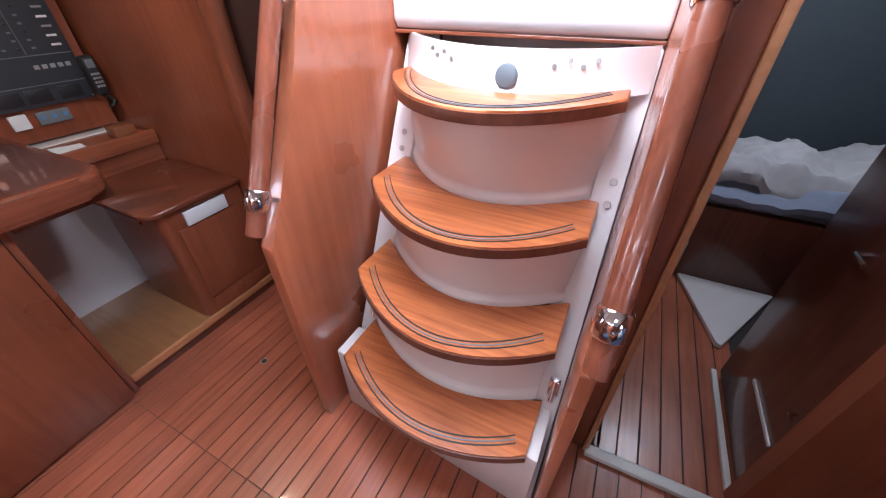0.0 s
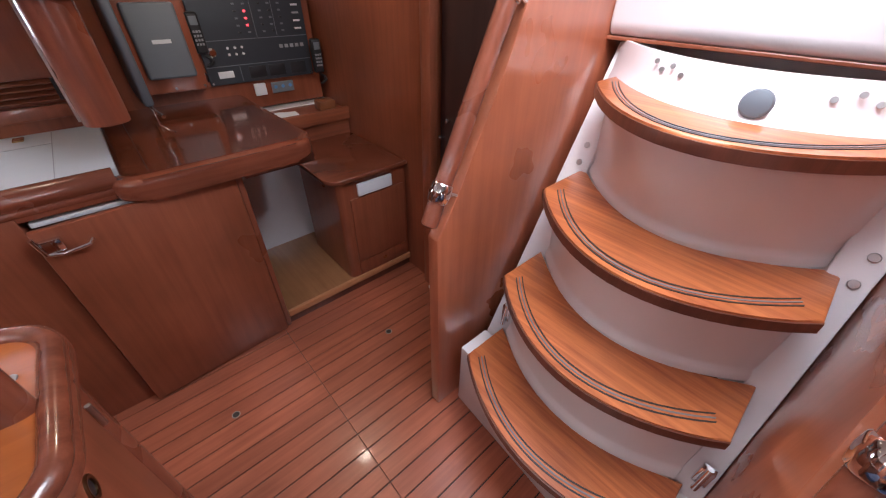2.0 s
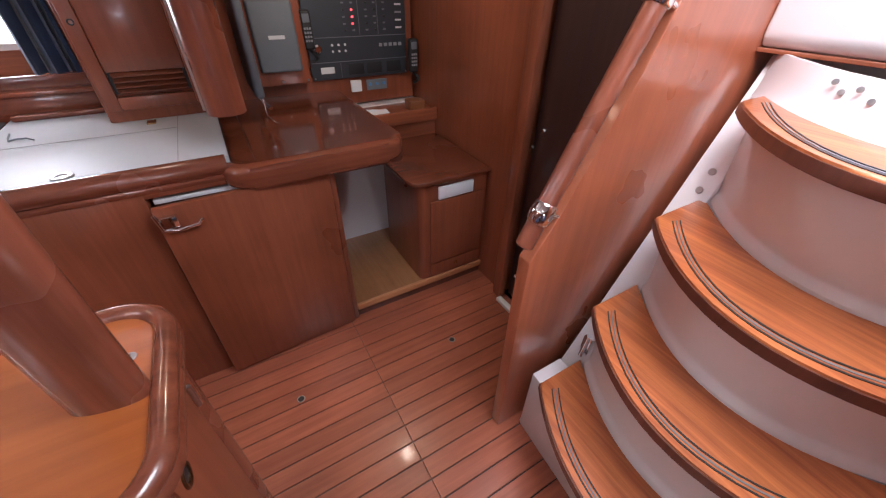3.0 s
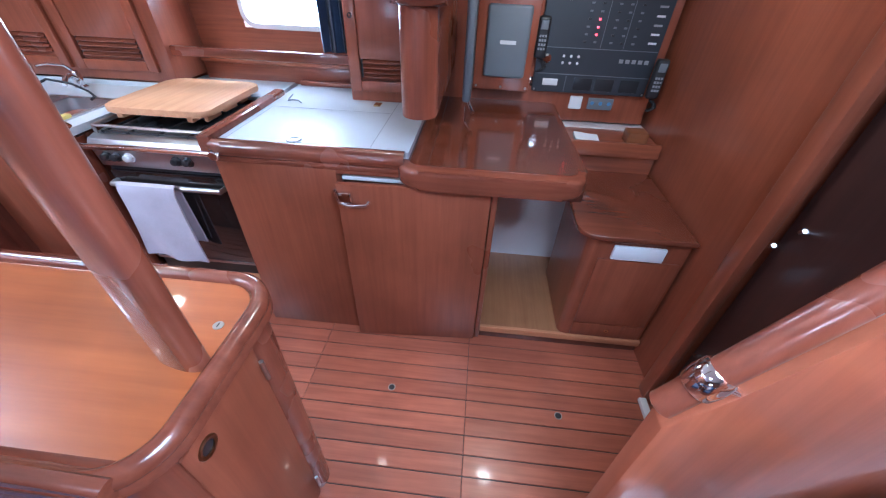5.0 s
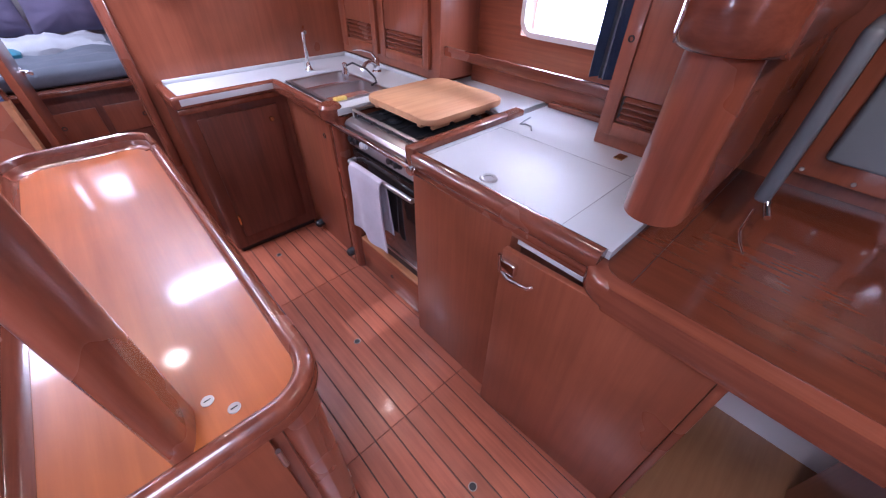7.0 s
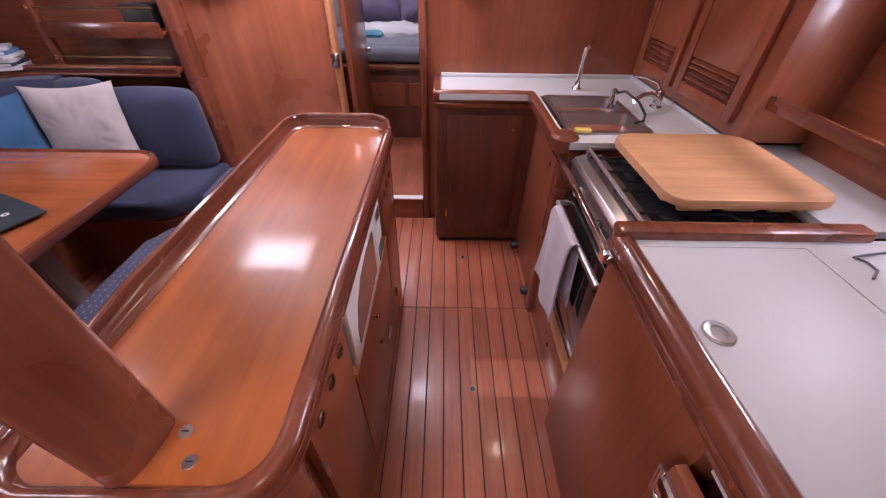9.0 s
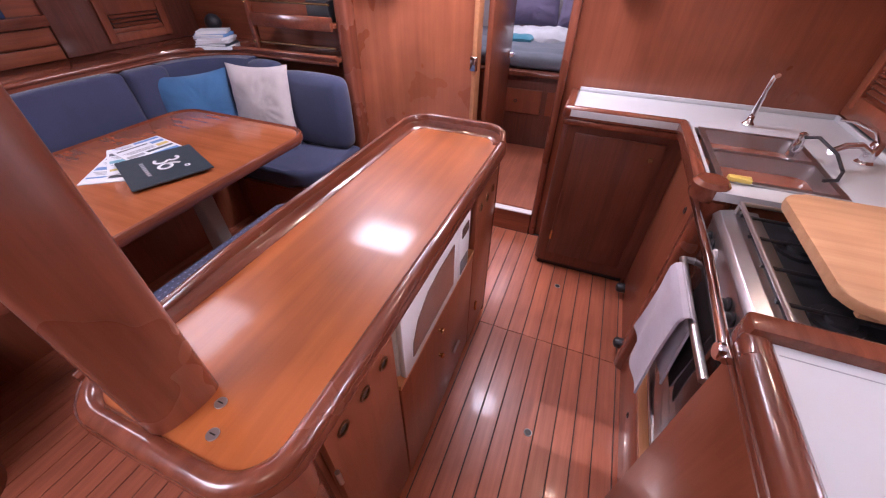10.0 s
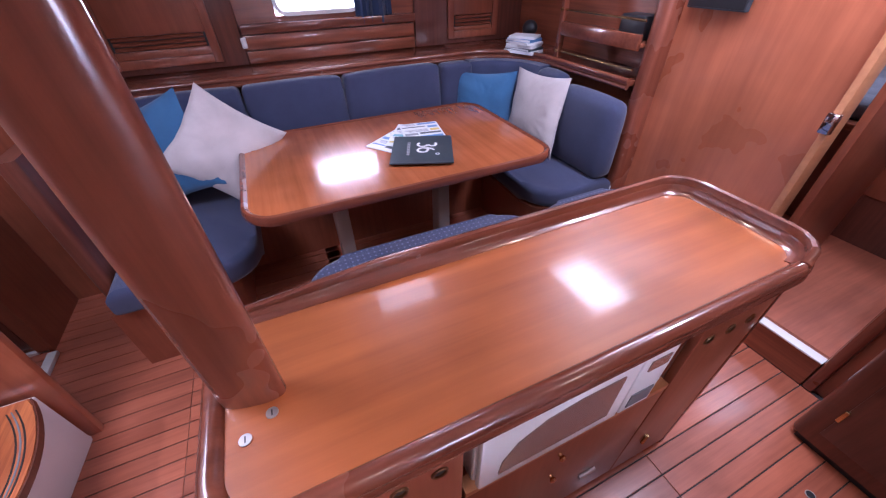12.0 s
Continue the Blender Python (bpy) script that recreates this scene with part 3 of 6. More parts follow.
# moulding behind the top tread
bm = B()
rows = []
for z, y, bulge in ((1.150, 2.030, TOP_BOW), (1.172, 2.044, 0.230), (1.21, 2.056, 0.222), (1.250, 2.066, 0.212)):
    rows.append([bm.verts.new((px, py, z)) for px, py in arc_pts(y, -0.04, 22, bulge)])
for a, b in zip(rows, rows[1:]):
    for i in range(len(a) - 1):
        bm.faces.new((a[i], a[i + 1], b[i + 1], b[i]))
ext = bmesh.ops.extrude_face_region(bm, geom=bm.faces[:])
bmesh.ops.translate(bm, verts=[v for v in ext["geom"] if isinstance(v, bmesh.types.BMVert)], vec=(0, 0.015, 0))
part("top_riser", bm, GEL, ladder, "white curved moulding above the top tread")
for x, z in ((0.305, 1.222), (0.325, 1.208), (0.352, 1.220), (0.378, 1.206), (0.640, 1.206), (0.672, 1.218), (0.700, 1.204), (0.728, 1.216)):
    u = (x - XC) / 0.37
    part("screw", disc((x, 2.058 - 0.220 * (1 - u * u) - TURN * (x - XL) - 0.004, z + 0.012), (0, -1, 0.3), 0.006, 0.003), STEEL, ladder, "small steel screw")
part("knob", lathe(B(), [(0.027, 0), (0.028, 0.006), (0.024, 0.013), (0.012, 0.016)], (0.540, 1.800, 1.196), (0, -1, 0.3), 20), DARK_GREY, ladder, "round dull grey vent knob")
for x, z in ((0.150, 0.965), (0.150, 0.915), (0.832, 0.945), (0.832, 0.890)):
    part("screw", disc((x, 1.474 + z * 0.495 - (0.052 if x > 0.5 else 0), z), (0, -1, 0.495), 0.010, 0.004), STEEL, ladder, "countersunk steel screw")
for x in (0.150, 0.832):
    yb = 1.475 + 0.385 * 0.495 - (0.052 if x > 0.5 else 0)
    hinge = part("hinge", box(B(), x - 0.016, x + 0.016, yb - 0.014, yb + 0.006, 0.365, 0.435, 0.003), CHROME, ladder, "chromed hinge catch")
    part("hinge_pin", tube(B(), [(x, yb - 0.022, 0.355), (x, yb - 0.012, 0.445)], 0.008), CHROME, hinge, "hinge pin")
structure("companionway_shelf", prism(B(), [(2.055, 1.258), (2.04, 1.285), (2.04, 1.80), (2.39, 1.80), (2.39, 1.258)], "x", 0.078, 0.860, 0.010, 3), GEL, "white moulded companionway sill box over the steps", "moulding", True)
structure("trim_companionway_seal", cube(0.078, 0.860, 2.043, 2.066, 1.247, 1.257, 0.002), MAHO_X, "thin brown seal under the white sill", "trim")


def handrail(x, dy, label):
    a = (1.352 + dy, 0.868)
    top = thing("handrail", (x, a[0], a[1]), label, "handrail", "handrails beside the steps")
    slope = Vector((0, SLOPE, 1)).normalized()
    n = Vector((0, -1, SLOPE)).normalized()
    pts = [Vector((x, a[0], a[1])) + slope * s for s in (0, 0.004, 0.35, 0.80)]
    part("rail", tube(B(), pts, [0.018, 0.0225, 0.0225, 0.0225], 18), TRIM_Z, top, "round varnished rail")
    for s in (0.092, 0.555):
        c = pts[0] + slope * s
        br = part("bracket", tube(B(), [c - slope * 0.026, c - slope * 0.022, c, c + slope * 0.022, c + slope * 0.026], [0.024, 0.0275, 0.0295, 0.0275, 0.024], 18), CHROME, top, "chromed clamp bracket")
        part("standoff", tube(B(), [c, c - n * 0.062], 0.0075), CHROME, br, "chromed standoff")
    return top


handrail(0.070, 0.006, "round varnished handrail with chrome clamps along the orange panel")
handrail(0.880, -0.035, "round varnished handrail with chrome clamps beside the cabin door")


# ---- aft cabins and their doors ----
aft_floor = thing("floor_aft_cabin", (1.23, 2.36, 0), "dark mahogany boards of the aft cabin floor", "floor", "", "structure")
for k in range(8):
    part("plank", cube(0.9575 + 0.0715 * k, 1.024 + 0.0715 * k, 1.715, 3.0, -0.012, 0.0, 0.0012, 1), PLANK, aft_floor, "", False)
solo("floor_plug", ring((1.115, 2.25, 0.0), (0, 0, 1), 0.018, 0.010, 0.003), BLACK, "small dark floorboard lifting hole", "fitting")

SHIFT = Vector((0.105, 0.085, 0))
door_aft = thing("door_aft_cabin", (1.365, 1.70, 0.03), "dark mahogany cabin door standing open into the aft cabin", "door", "", "structure")
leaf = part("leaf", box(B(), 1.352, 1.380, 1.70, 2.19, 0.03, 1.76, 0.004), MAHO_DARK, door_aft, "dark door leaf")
part("vent_strip", box(B(), 1.346, 1.353, 1.66 + 0.06, 1.66 + 0.31, 0.245, 0.256), ALU, leaf, "white vent strip")
part("door_handle", tube(B(), [(1.35, 1.935, 0.82), (1.325, 1.935, 0.82), (1.318, 1.925, 0.82), (1.318, 1.87, 0.82)], 0.008), CHROME, door_aft, "chrome lever handle")
part("hook", tube(B(), [(1.350, 1.735, 0.40), (1.330, 1.725, 0.405), (1.326, 1.70, 0.415)], 0.005), CHROME, door_aft, "chrome door hook")
structure("trim_aft_cabin_floor", cube(1.325, 1.346, 1.63, 2.20, 0.0, 0.018, 0.003), ALU, "white edging strip along the cabin floor", "trim")
solo("strike_plate", cube(0.890, 0.900, 1.606, 1.624, 0.86, 0.93, 0.002), STEEL, "steel strike plate in the door frame", "fitting")
structure("moulding_aft_cabin", prism(B(), [(1.203, 2.852), (1.352, 2.36), (1.375, 2.345), (1.66, 2.852)], "z", 0.0, 0.030, 0.01), GEL, "white moulded hull liner beside the berth", "moulding", True)
berth = thing("berth", (1.7, 3.1, 0), "double berth with rumpled pale duvet over blue-grey sheets", "bed")
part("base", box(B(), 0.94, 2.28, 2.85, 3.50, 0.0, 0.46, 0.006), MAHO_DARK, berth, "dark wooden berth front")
part("mattress", cushion(B(), 0.95, 2.27, 2.86, 3.49, 0.46, 0.56, 0.04), SHEET, berth, "blue-grey sheeted mattress")
solo("bed_sheet", cloth_sheet(0.96, 2.2, 2.83, 3.46, 0.60, 0.035, 44, 3.0, 0.06, 0.03), fabric("blue_grey_sheet", (0.24, 0.27, 0.36)), "crumpled blue-grey sheet on the berth", "bedding")
solo("duvet", cloth_sheet(0.98, 2.25, 2.87, 3.45, 0.70, 0.075, 64, 7.0, 0.09, 0.05), DUVET, "rumpled off-white duvet on the berth", "bedding")

SHIFT = Vector((-0.01, 0.065, 0))
door_sb = thing("door_aft_starboard", (-0.22, 1.82, 0.02), "nearly black door, hooked shut beside the steps", "door", "", "structure")
part("leaf", box(B(), -0.462, 0.028, 1.81, 1.845, 0.025, 1.88, 0.004), wood("near_black_door", (0.050, 0.022, 0.018), (0.030, 0.014, 0.012), "z", rough=0.4), door_sb, "nearly black door leaf")
part("vent_strip", box(B(), -0.43, -0.27, 1.802, 1.811, 0.165, 0.176), ALU, door_sb, "white vent strip")
for x, z in ((-0.452, 0.84), (-0.405, 0.92), (-0.43, 0.37)):
    part("catch", tube(B(), [(x, 1.81, z), (x, 1.79, z), (x + 0.012, 1.786, z + 0.012)], 0.006), CHROME, door_sb, "small chrome catch")


SHIFT = Vector((0, 0, 0))
# ---- fore cabin ----
SHIFT = Vector((0.055, 0, 0.01))
door_fore = thing("door_fore_cabin", (0.17, -1.40, 0.16), "mahogany cabin door standing open into the fore cabin", "door", "", "structure")
part("leaf", box(B(), 0.145, 0.175, -1.86, -1.38, 0.16, 1.78, 0.004), MAHO, door_fore, "open door leaf")
hd = part("door_handle", tube(B(), [(0.145, -1.80, 0.93), (0.118, -1.80, 0.93), (0.112, -1.79, 0.93), (0.112, -1.73, 0.935)], 0.009), CHROME, door_fore, "chrome lever handle")
part("rosette", disc((0.1448, -1.80, 0.93), (-1, 0, 0), 0.024, 0.008), CHROME, hd, "round rosette")
SHIFT = Vector((0, 0, 0))
solo("door_keeper", cube(0.243, 0.280, -1.292, -1.272, 0.945, 1.015, 0.004), CHROME, "chrome door latch keeper on the frame", "fitting")
fberth = thing("fore_berth", (0.1, -2.9, 0.145), "raised berth with dark blue-grey bedding and drawers below", "bed")
part("base", box(B(), -0.95, 1.15, -3.55, -2.32, 0.145, 0.70, 0.006), MAHO_DARK, fberth, "berth front with drawers")
for x0 in (-0.42, 0.02):
    d = part("drawer", box(B(), x0, x0 + 0.40, -2.325, -2.308, 0.42, 0.60, 0.004), MAHO, fberth, "mahogany drawer front")
    part("pull", ring((x0 + 0.2, -2.309, 0.51), (0, 1, 0), 0.014, 0.008, 0.004), BLACK, d, "round finger pull")
part("ledge", box(B(), -0.95, 1.15, -2.36, -2.27, 0.70, 0.735, 0.012), TRIM, fberth, "rounded mahogany ledge")
part("mattress", cushion(B(), -0.92, 1.12, -3.5, -2.36, 0.73, 0.84, 0.04), SHEET, fberth, "dark blue-grey mattress")
solo("quilt", cloth_sheet(-0.5, 0.9, -3.2, -2.38, 0.865, 0.03, 24, 1.0, 0.05, 0.03), SHEET, "rumpled dark grey quilt on the berth", "bedding")
solo("white_bedding", cloth_sheet(-0.25, 0.55, -3.15, -2.75, 0.925, 0.05, 18, 5.0, 0.05, 0.04), LINEN, "crumpled white linen on the quilt", "bedding")
solo("folded_towel", cloth_sheet(0.22, 0.48, -2.80, -2.62, 0.905, 0.015, 10, 9.0, 0.02, 0.025), TEAL, "folded turquoise towel on the berth", "towel")
for x in (-0.12, 0.36):
    pillow("pillow", 0.5, 0.16, pose(x, -3.32, 1.10, 70, 0, 4), LILAC, "lilac pillow standing against the end of the berth")


# ---- on the forward bulkhead ----
clock = thing("wall_clock", (-0.402, -1.31, 1.345), "round brass ship's clock with a white face on the bulkhead", "clock")
part("case", lathe(B(), [(0.055, 0), (0.056, 0.018), (0.052, 0.028)], (-0.402, -1.31, 1.345), (0, 1, 0), 28), BRASS, clock, "brass case")
part("bezel", ring((-0.402, -1.283, 1.345), (0, 1, 0), 0.056, 0.042, 0.008, 28), BRASS, clock, "rounded brass bezel")
part("face", disc((-0.402, -1.2825, 1.345), (0, 1, 0), 0.043, 0.002, 28), PAPER, clock, "white clock face")
for dx, dz in ((0.020, 0.012), (-0.006, 0.032)):
    part("pointer", tube(B(), [(-0.402, -1.2795, 1.345), (-0.402 + dx, -1.2795, 1.345 + dz)], 0.0012, 6), BLACK, clock, "thin black pointer")
SHIFT = Vector((0.03, 0, -0.065))
heater = thing("wall_box", (0.785, -1.31, 1.42), "flat dark grey box fixed to the cherry bulkhead", "wall box")
part("housing", box(B(), 0.662, 0.908, -1.31, -1.285, 1.326, 1.52, 0.004), SLATE, heater, "slate grey housing")
part("lip", box(B(), 0.668, 0.902, -1.285, -1.280, 1.332, 1.514, 0.002), BLACK, heater, "dark front frame")


SHIFT = Vector((0, 0, 0))
# ---- galley ----
GX = -0.712
galley = thing("galley_cabinet", (-1.1, 0.57, 0), "tall red-brown mahogany cooler cabinet with one door ajar", "cabinet")
part("body", box(B(), -1.55, GX, 0.105, 0.545, 0.0, 0.885, 0.004), MAHO, galley, "mahogany cabinet front")
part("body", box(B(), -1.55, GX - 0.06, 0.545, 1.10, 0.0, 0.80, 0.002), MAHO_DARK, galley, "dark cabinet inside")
part("inner_rim", box(B(), -0.80, GX - 0.012, 0.56, 1.08, 0.80, 0.815, 0.002), WHITE_PLASTIC, galley, "white cooler lining rim")
part("rail", box(B(), GX - 0.06, GX + 0.002, 0.545, 1.10, 0.828, 0.885, 0.003), MAHO_Y, galley, "mahogany rail above the door")
part("end_panel", prism(B(), [(GX - 0.004, 0.0), (GX - 0.004, 0.83), (-1.30, 0.83), (-1.30, 0.0)], "y", 1.100, 1.122, 0.004), MAHO, galley, "end panel beside the knee hole")
door_bm = cube(GX - 0.006, GX + 0.016, 0.553, 1.096, 0.010, 0.812, 0.004)
bmesh.ops.transform(door_bm, matrix=Matrix.Translation((GX, 1.096, 0)) @ Matrix.Rotation(radians(3.2), 4, "Z") @ Matrix.Translation((-GX, -1.096, 0)), verts=door_bm.verts)
gdoor = part("door", door_bm, MAHO, galley, "cabinet door standing slightly ajar")
latch = part("latch", box(B(), GX + 0.040, GX + 0.062, 0.558, 0.612, 0.745, 0.785, 0.005), CHROME, gdoor, "chrome lever latch")
part("latch_lever", tube(B(), [(GX + 0.055, 0.560, 0.745), (GX + 0.066, 0.60, 0.738), (GX + 0.060, 0.66, 0.742), (GX + 0.050, 0.672, 0.752)], 0.006), CHROME, latch, "latch lever")
part("latch_bolt", tube(B(), [(GX + 0.058, 0.556, 0.80), (GX + 0.058, 0.566, 0.742)], 0.007), CHROME, latch, "latch bolt")

counter = thing("galley_worktop", (-1.1, 0.43, 0.885), "white laminate worktop with recessed cooler lid and mahogany fiddle", "worktop")
part("surface", box(B(), -1.56, -0.745, 0.105, 0.80, 0.886, 0.908), LAMINATE, counter, "white laminate")
for x0, x1, y0, y1 in ((-1.13, -0.755, 0.135, 0.137), (-1.132, -1.130, 0.137, 0.66), (-1.28, -0.755, 0.660, 0.662)):
    part("lid_joint", box(B(), x0, x1, y0, y1, 0.9078, 0.9088), GREY_MARK, counter, "fine lid joint", False)
lid_ring = part("lid_handle", ring((-0.790, 0.378, 0.908), (0, 0, 1), 0.028, 0.016, 0.005, 24), STEEL, counter, "round flush steel lid handle")
part("handle_plate", disc((-0.790, 0.378, 0.907), (0, 0, 1), 0.0165, 0.002, 20), STEEL, lid_ring, "inner plate")
part("hinge", box(B(), -1.255, -1.21, 0.560, 0.590, 0.908, 0.914, 0.002), BRASS, counter, "small metal hinge")
fid = [(-0.752, 0.865), (-0.708, 0.865), (-0.703, 0.872), (-0.701, 0.884), (-0.703, 0.898), (-0.709, 0.908), (-0.719, 0.916), (-0.730, 0.919), (-0.740, 0.917), (-0.748, 0.911), (-0.752, 0.9075)]
part("fiddle", prism(B(), fid, "y", 0.115, 0.790), TRIM, counter, "rounded mahogany fiddle")
part("fiddle_band", box(B(), -0.735, -0.706, 0.105, 0.785, 0.842, 0.864, 0.006), TRIM, counter, "lower mahogany band")
part("divider", box(B(), -1.31, -0.712, 0.062, 0.112, 0.86, 0.932, 0.010), TRIM, counter, "mahogany divider beside the cooker")
part("fiddle_end", tube(B(), [(-0.727, 0.150, 0.892), (-0.729, 0.112, 0.893), (-0.740, 0.090, 0.895), (-0.765, 0.086, 0.899)], 0.0255, 14), TRIM, counter, "rounded fiddle end")
part("surface", box(B(), -1.56, -1.255, -0.45, 0.066, 0.886, 0.906), LAMINATE, counter, "white laminate behind the cooker", False)
part("back_strip", box(B(), -1.50, -1.46, 0.12, 0.44, 0.908, 0.93, 0.006), TRIM, counter, "mahogany back strip")

# louvred locker over the aft end of the worktop


def louvred_door(parent, x, y0, y1, z0, z1, lou, s=1.0, name="door"):
    """A framed door in the plane x, facing +x for s = 1: frame, raised centre, louvre slats."""
    f = 0.045
    bm = B()
    for a, b, c, d in ((y0, y0 + f, z0, z1), (y1 - f, y1, z0, z1), (y0 + f, y1 - f, z0, z0 + f), (y0 + f, y1 - f, z1 - f, z1)):
        box(bm, min(x, x + s * 0.02), max(x, x + s * 0.02), a, b, c, d, 0.003)
    door = part(name, bm, MAHO, parent, "framed mahogany door")
    lz0, lz1 = lou
    yy0, yy1 = y0 + f, y1 - f
    bm = B()
    for c, d in ((z0 + f, lz0), (lz1, z1 - f)):
        if d - c > 0.02:
            box(bm, min(x + s * 0.002, x + s * 0.014), max(x + s * 0.002, x + s * 0.014), yy0, yy1, c, d, 0.004)
    part("panel", bm, MAHO, door, "raised centre panel")
    n = max(3, round((lz1 - lz0) / 0.021))
    for k in range(n):
        z = lz0 + (lz1 - lz0) * (k + 0.5) / n
        pts = [(x + s * 0.001, z + 0.004), (x + s * 0.003, z + 0.009), (x + s * 0.018, z - 0.003), (x + s * 0.016, z - 0.008)]
        part("slat", prism(B(), pts, "y", yy0 + 0.012, yy1 - 0.012), TRIM, door, "", False)
    # thin black sheet gives the shade between the slats as colour
    part("louvre_back", box(B(), min(x, x + s * 0.001), max(x, x + s * 0.001), yy0, yy1, lz0, lz1), BLACK, door, "black sheet for the shade behind the slats", False)
    part("finger_hole", ring((x + s * 0.02, y0 + 0.022 if s > 0 else y1 - 0.022, z0 + 0.62 * (z1 - z0)), (s, 0, 0), 0.010, 0.006, 0.003), BLACK, door, "round finger hole")
    return door


aft_lock = thing("galley_locker", (-1.4, 0.60, 0.908), "louvred mahogany locker standing on the worktop", "cabinet")
part("body", box(B(), -1.56, -1.285, 0.442, 0.80, 0.908, CEIL, 0.006), MAHO, aft_lock, "mahogany carcass")
louvred_door(aft_lock, -1.285, 0.455, 0.795, 0.955, 1.42, (1.01, 1.085))

fwd_lock = thing("galley_side_locker", (-1.4, -0.86, 0.94), "mahogany wall locker with two louvred doors above the sink", "cabinet")
part("body", box(B(), -1.56, -1.30, -1.31, -0.405, 0.93, CEIL, 0.006), MAHO, fwd_lock, "mahogany carcass")
louvred_door(fwd_lock, -1.30, -1.255, -0.905, 0.975, 1.55, (1.035, 1.115))
louvred_door(fwd_lock, -1.30, -0.870, -0.47, 0.975, 1.55, (1.03, 1.11))

shelf = thing("retaining_board", (-1.43, 0.02, 1.0), "mahogany retaining board across the recess under the window", "rail")
part("board", box(B(), -1.56, -1.505, -0.405, 0.435, 0.985, 1.003, 0.004), MAHO_Y, shelf, "narrow ledge behind")
part("fiddle", box(B(), -1.342, -1.322, -0.404, 0.440, 1.045, 1.085, 0.004), TRIM, shelf, "long flat board")
part("back_board", box(B(), -1.56, -1.52, -0.405, 0.435, 0.90, 0.984, 0.004), MAHO_Y, shelf, "board under the shelf")


def curtain(y0, y1, x, z0, z1, label):
    bm = B()
    k = 26
    low, high = [], []
    for i in range(k + 1):
        y = y0 + (y1 - y0) * i / k
        d = 0.016 * math.sin(i * 1.55) + 0.006 * math.sin(i * 0.7)
        low.append(bm.verts.new((x + d * 1.3, y + 0.012 * math.sin(i), z0)))
        high.append(bm.verts.new((x + d * 0.7, y, z1)))
    for i in range(k):
        bm.faces.new((low[i], low[i + 1], high[i + 1], high[i]))
    ext = bmesh.ops.extrude_face_region(bm, geom=bm.faces[:])
    bmesh.ops.translate(bm, verts=[v for v in ext["geom"] if isinstance(v, bmesh.types.BMVert)], vec=(0.003, 0, 0))
    return solo("curtain", bm, CURTAIN, label, "curtain")


curtain(0.25, 0.385, -1.51, 1.06, 1.70, "gathered dark navy curtain beside the window")
curtain(-0.44, -0.21, 2.385, 1.120, 1.60, "gathered dark navy curtain beside the settee window")

# cooker
SY0, SY1 = -0.435, 0.075
SHIFT = Vector((-0.018, 0.012, -0.028))
cooker = thing("cooker", (-0.98, -0.18, 0.2), "stainless steel boat cooker with oven, knobs and pot rails", "cooker")
part("body", box(B(), -1.20, -0.775, SY0, SY1, 0.205, 0.868, 0.004), BLACK, cooker, "black oven body")
part("hob", box(B(), -1.22, -0.752, SY0, SY1, 0.868, 0.888, 0.006), BLACK, cooker, "black enamel hob plate")
part("front_lip", prism(B(), [(-0.840, 0.886), (-0.744, 0.868), (-0.740, 0.878), (-0.752, 0.894), (-0.780, 0.902), (-0.840, 0.904)], "y", SY0, SY1, 0.002), STEEL, cooker, "rounded steel front lip")
part("control_panel", prism(B(), [(-0.775, 0.785), (-0.752, 0.785), (-0.744, 0.870), (-0.775, 0.888)], "y", SY0, SY1, 0.003), STEEL, cooker, "steel control panel")
for y in (-0.385, -0.345, -0.295, -0.105, -0.060):
    big = y == -0.295
    kn = part("knob", lathe(B(), [(0.019, 0), (0.019, 0.010), (0.014, 0.013), (0.013, 0.026), (0.010, 0.028)], (-0.752, y, 0.828), (1, 0, 0.08), 16), WHITE_PLASTIC if big else BLACK, cooker, "round control knob")
    part("knob_ring", ring((-0.7515, y, 0.828), (1, 0, 0.08), 0.022, 0.018, 0.004, 16), CHROME, kn, "chrome ring")
odoor = part("oven_door", box(B(), -0.775, -0.752, SY0 + 0.015, SY1 - 0.015, 0.33, 0.765, 0.006), DARK_GLASS, cooker, "black glass oven door")
part("door_handle", tube(B(), [(-0.752, SY0 + 0.03, 0.722), (-0.722, SY0 + 0.03, 0.722), (-0.718, -0.18, 0.722), (-0.722, SY1 - 0.03, 0.722), (-0.752, SY1 - 0.03, 0.722)], 0.011, 10), STEEL, odoor, "flat steel handle")
part("door_trim", box(B(), -0.775, -0.749, SY0 + 0.012, SY1 - 0.012, 0.318, 0.332, 0.003), STEEL, odoor, "steel bottom trim")
for bx, by in ((-0.90, -0.30), (-0.90, -0.06), (-1.10, -0.30), (-1.10, -0.06)):
    bu = part("burner", lathe(B(), [(0.045, 0), (0.045, 0.008), (0.030, 0.010), (0.028, 0.018), (0.010, 0.020)], (bx, by, 0.888), (0, 0, 1), 18), BLACK, cooker, "gas burner")
for y in (-0.40, -0.30, -0.18, -0.06, 0.04):
    part("grate_bar", tube(B(), [(-0.79, y, 0.905), (-1.20, y, 0.905)], 0.005, 8), BLACK, cooker, "black grate bar")
for x in (-0.80, -1.0, -1.19):
    part("grate_bar", tube(B(), [(x, -0.41, 0.905), (x, 0.05, 0.905)], 0.005, 8), BLACK, cooker, "black grate bar")
rail_pts = [(-0.785, SY0 + 0.015), (-0.785, SY1 - 0.015), (-1.205, SY1 - 0.015), (-1.205, SY0 + 0.015), (-0.785, SY0 + 0.015)]
for a, b in zip(rail_pts, rail_pts[1:]):
    part("pot_rail", tube(B(), [(*a, 0.932), (*b, 0.932)], 0.006, 8), STEEL, cooker, "steel pot rail")
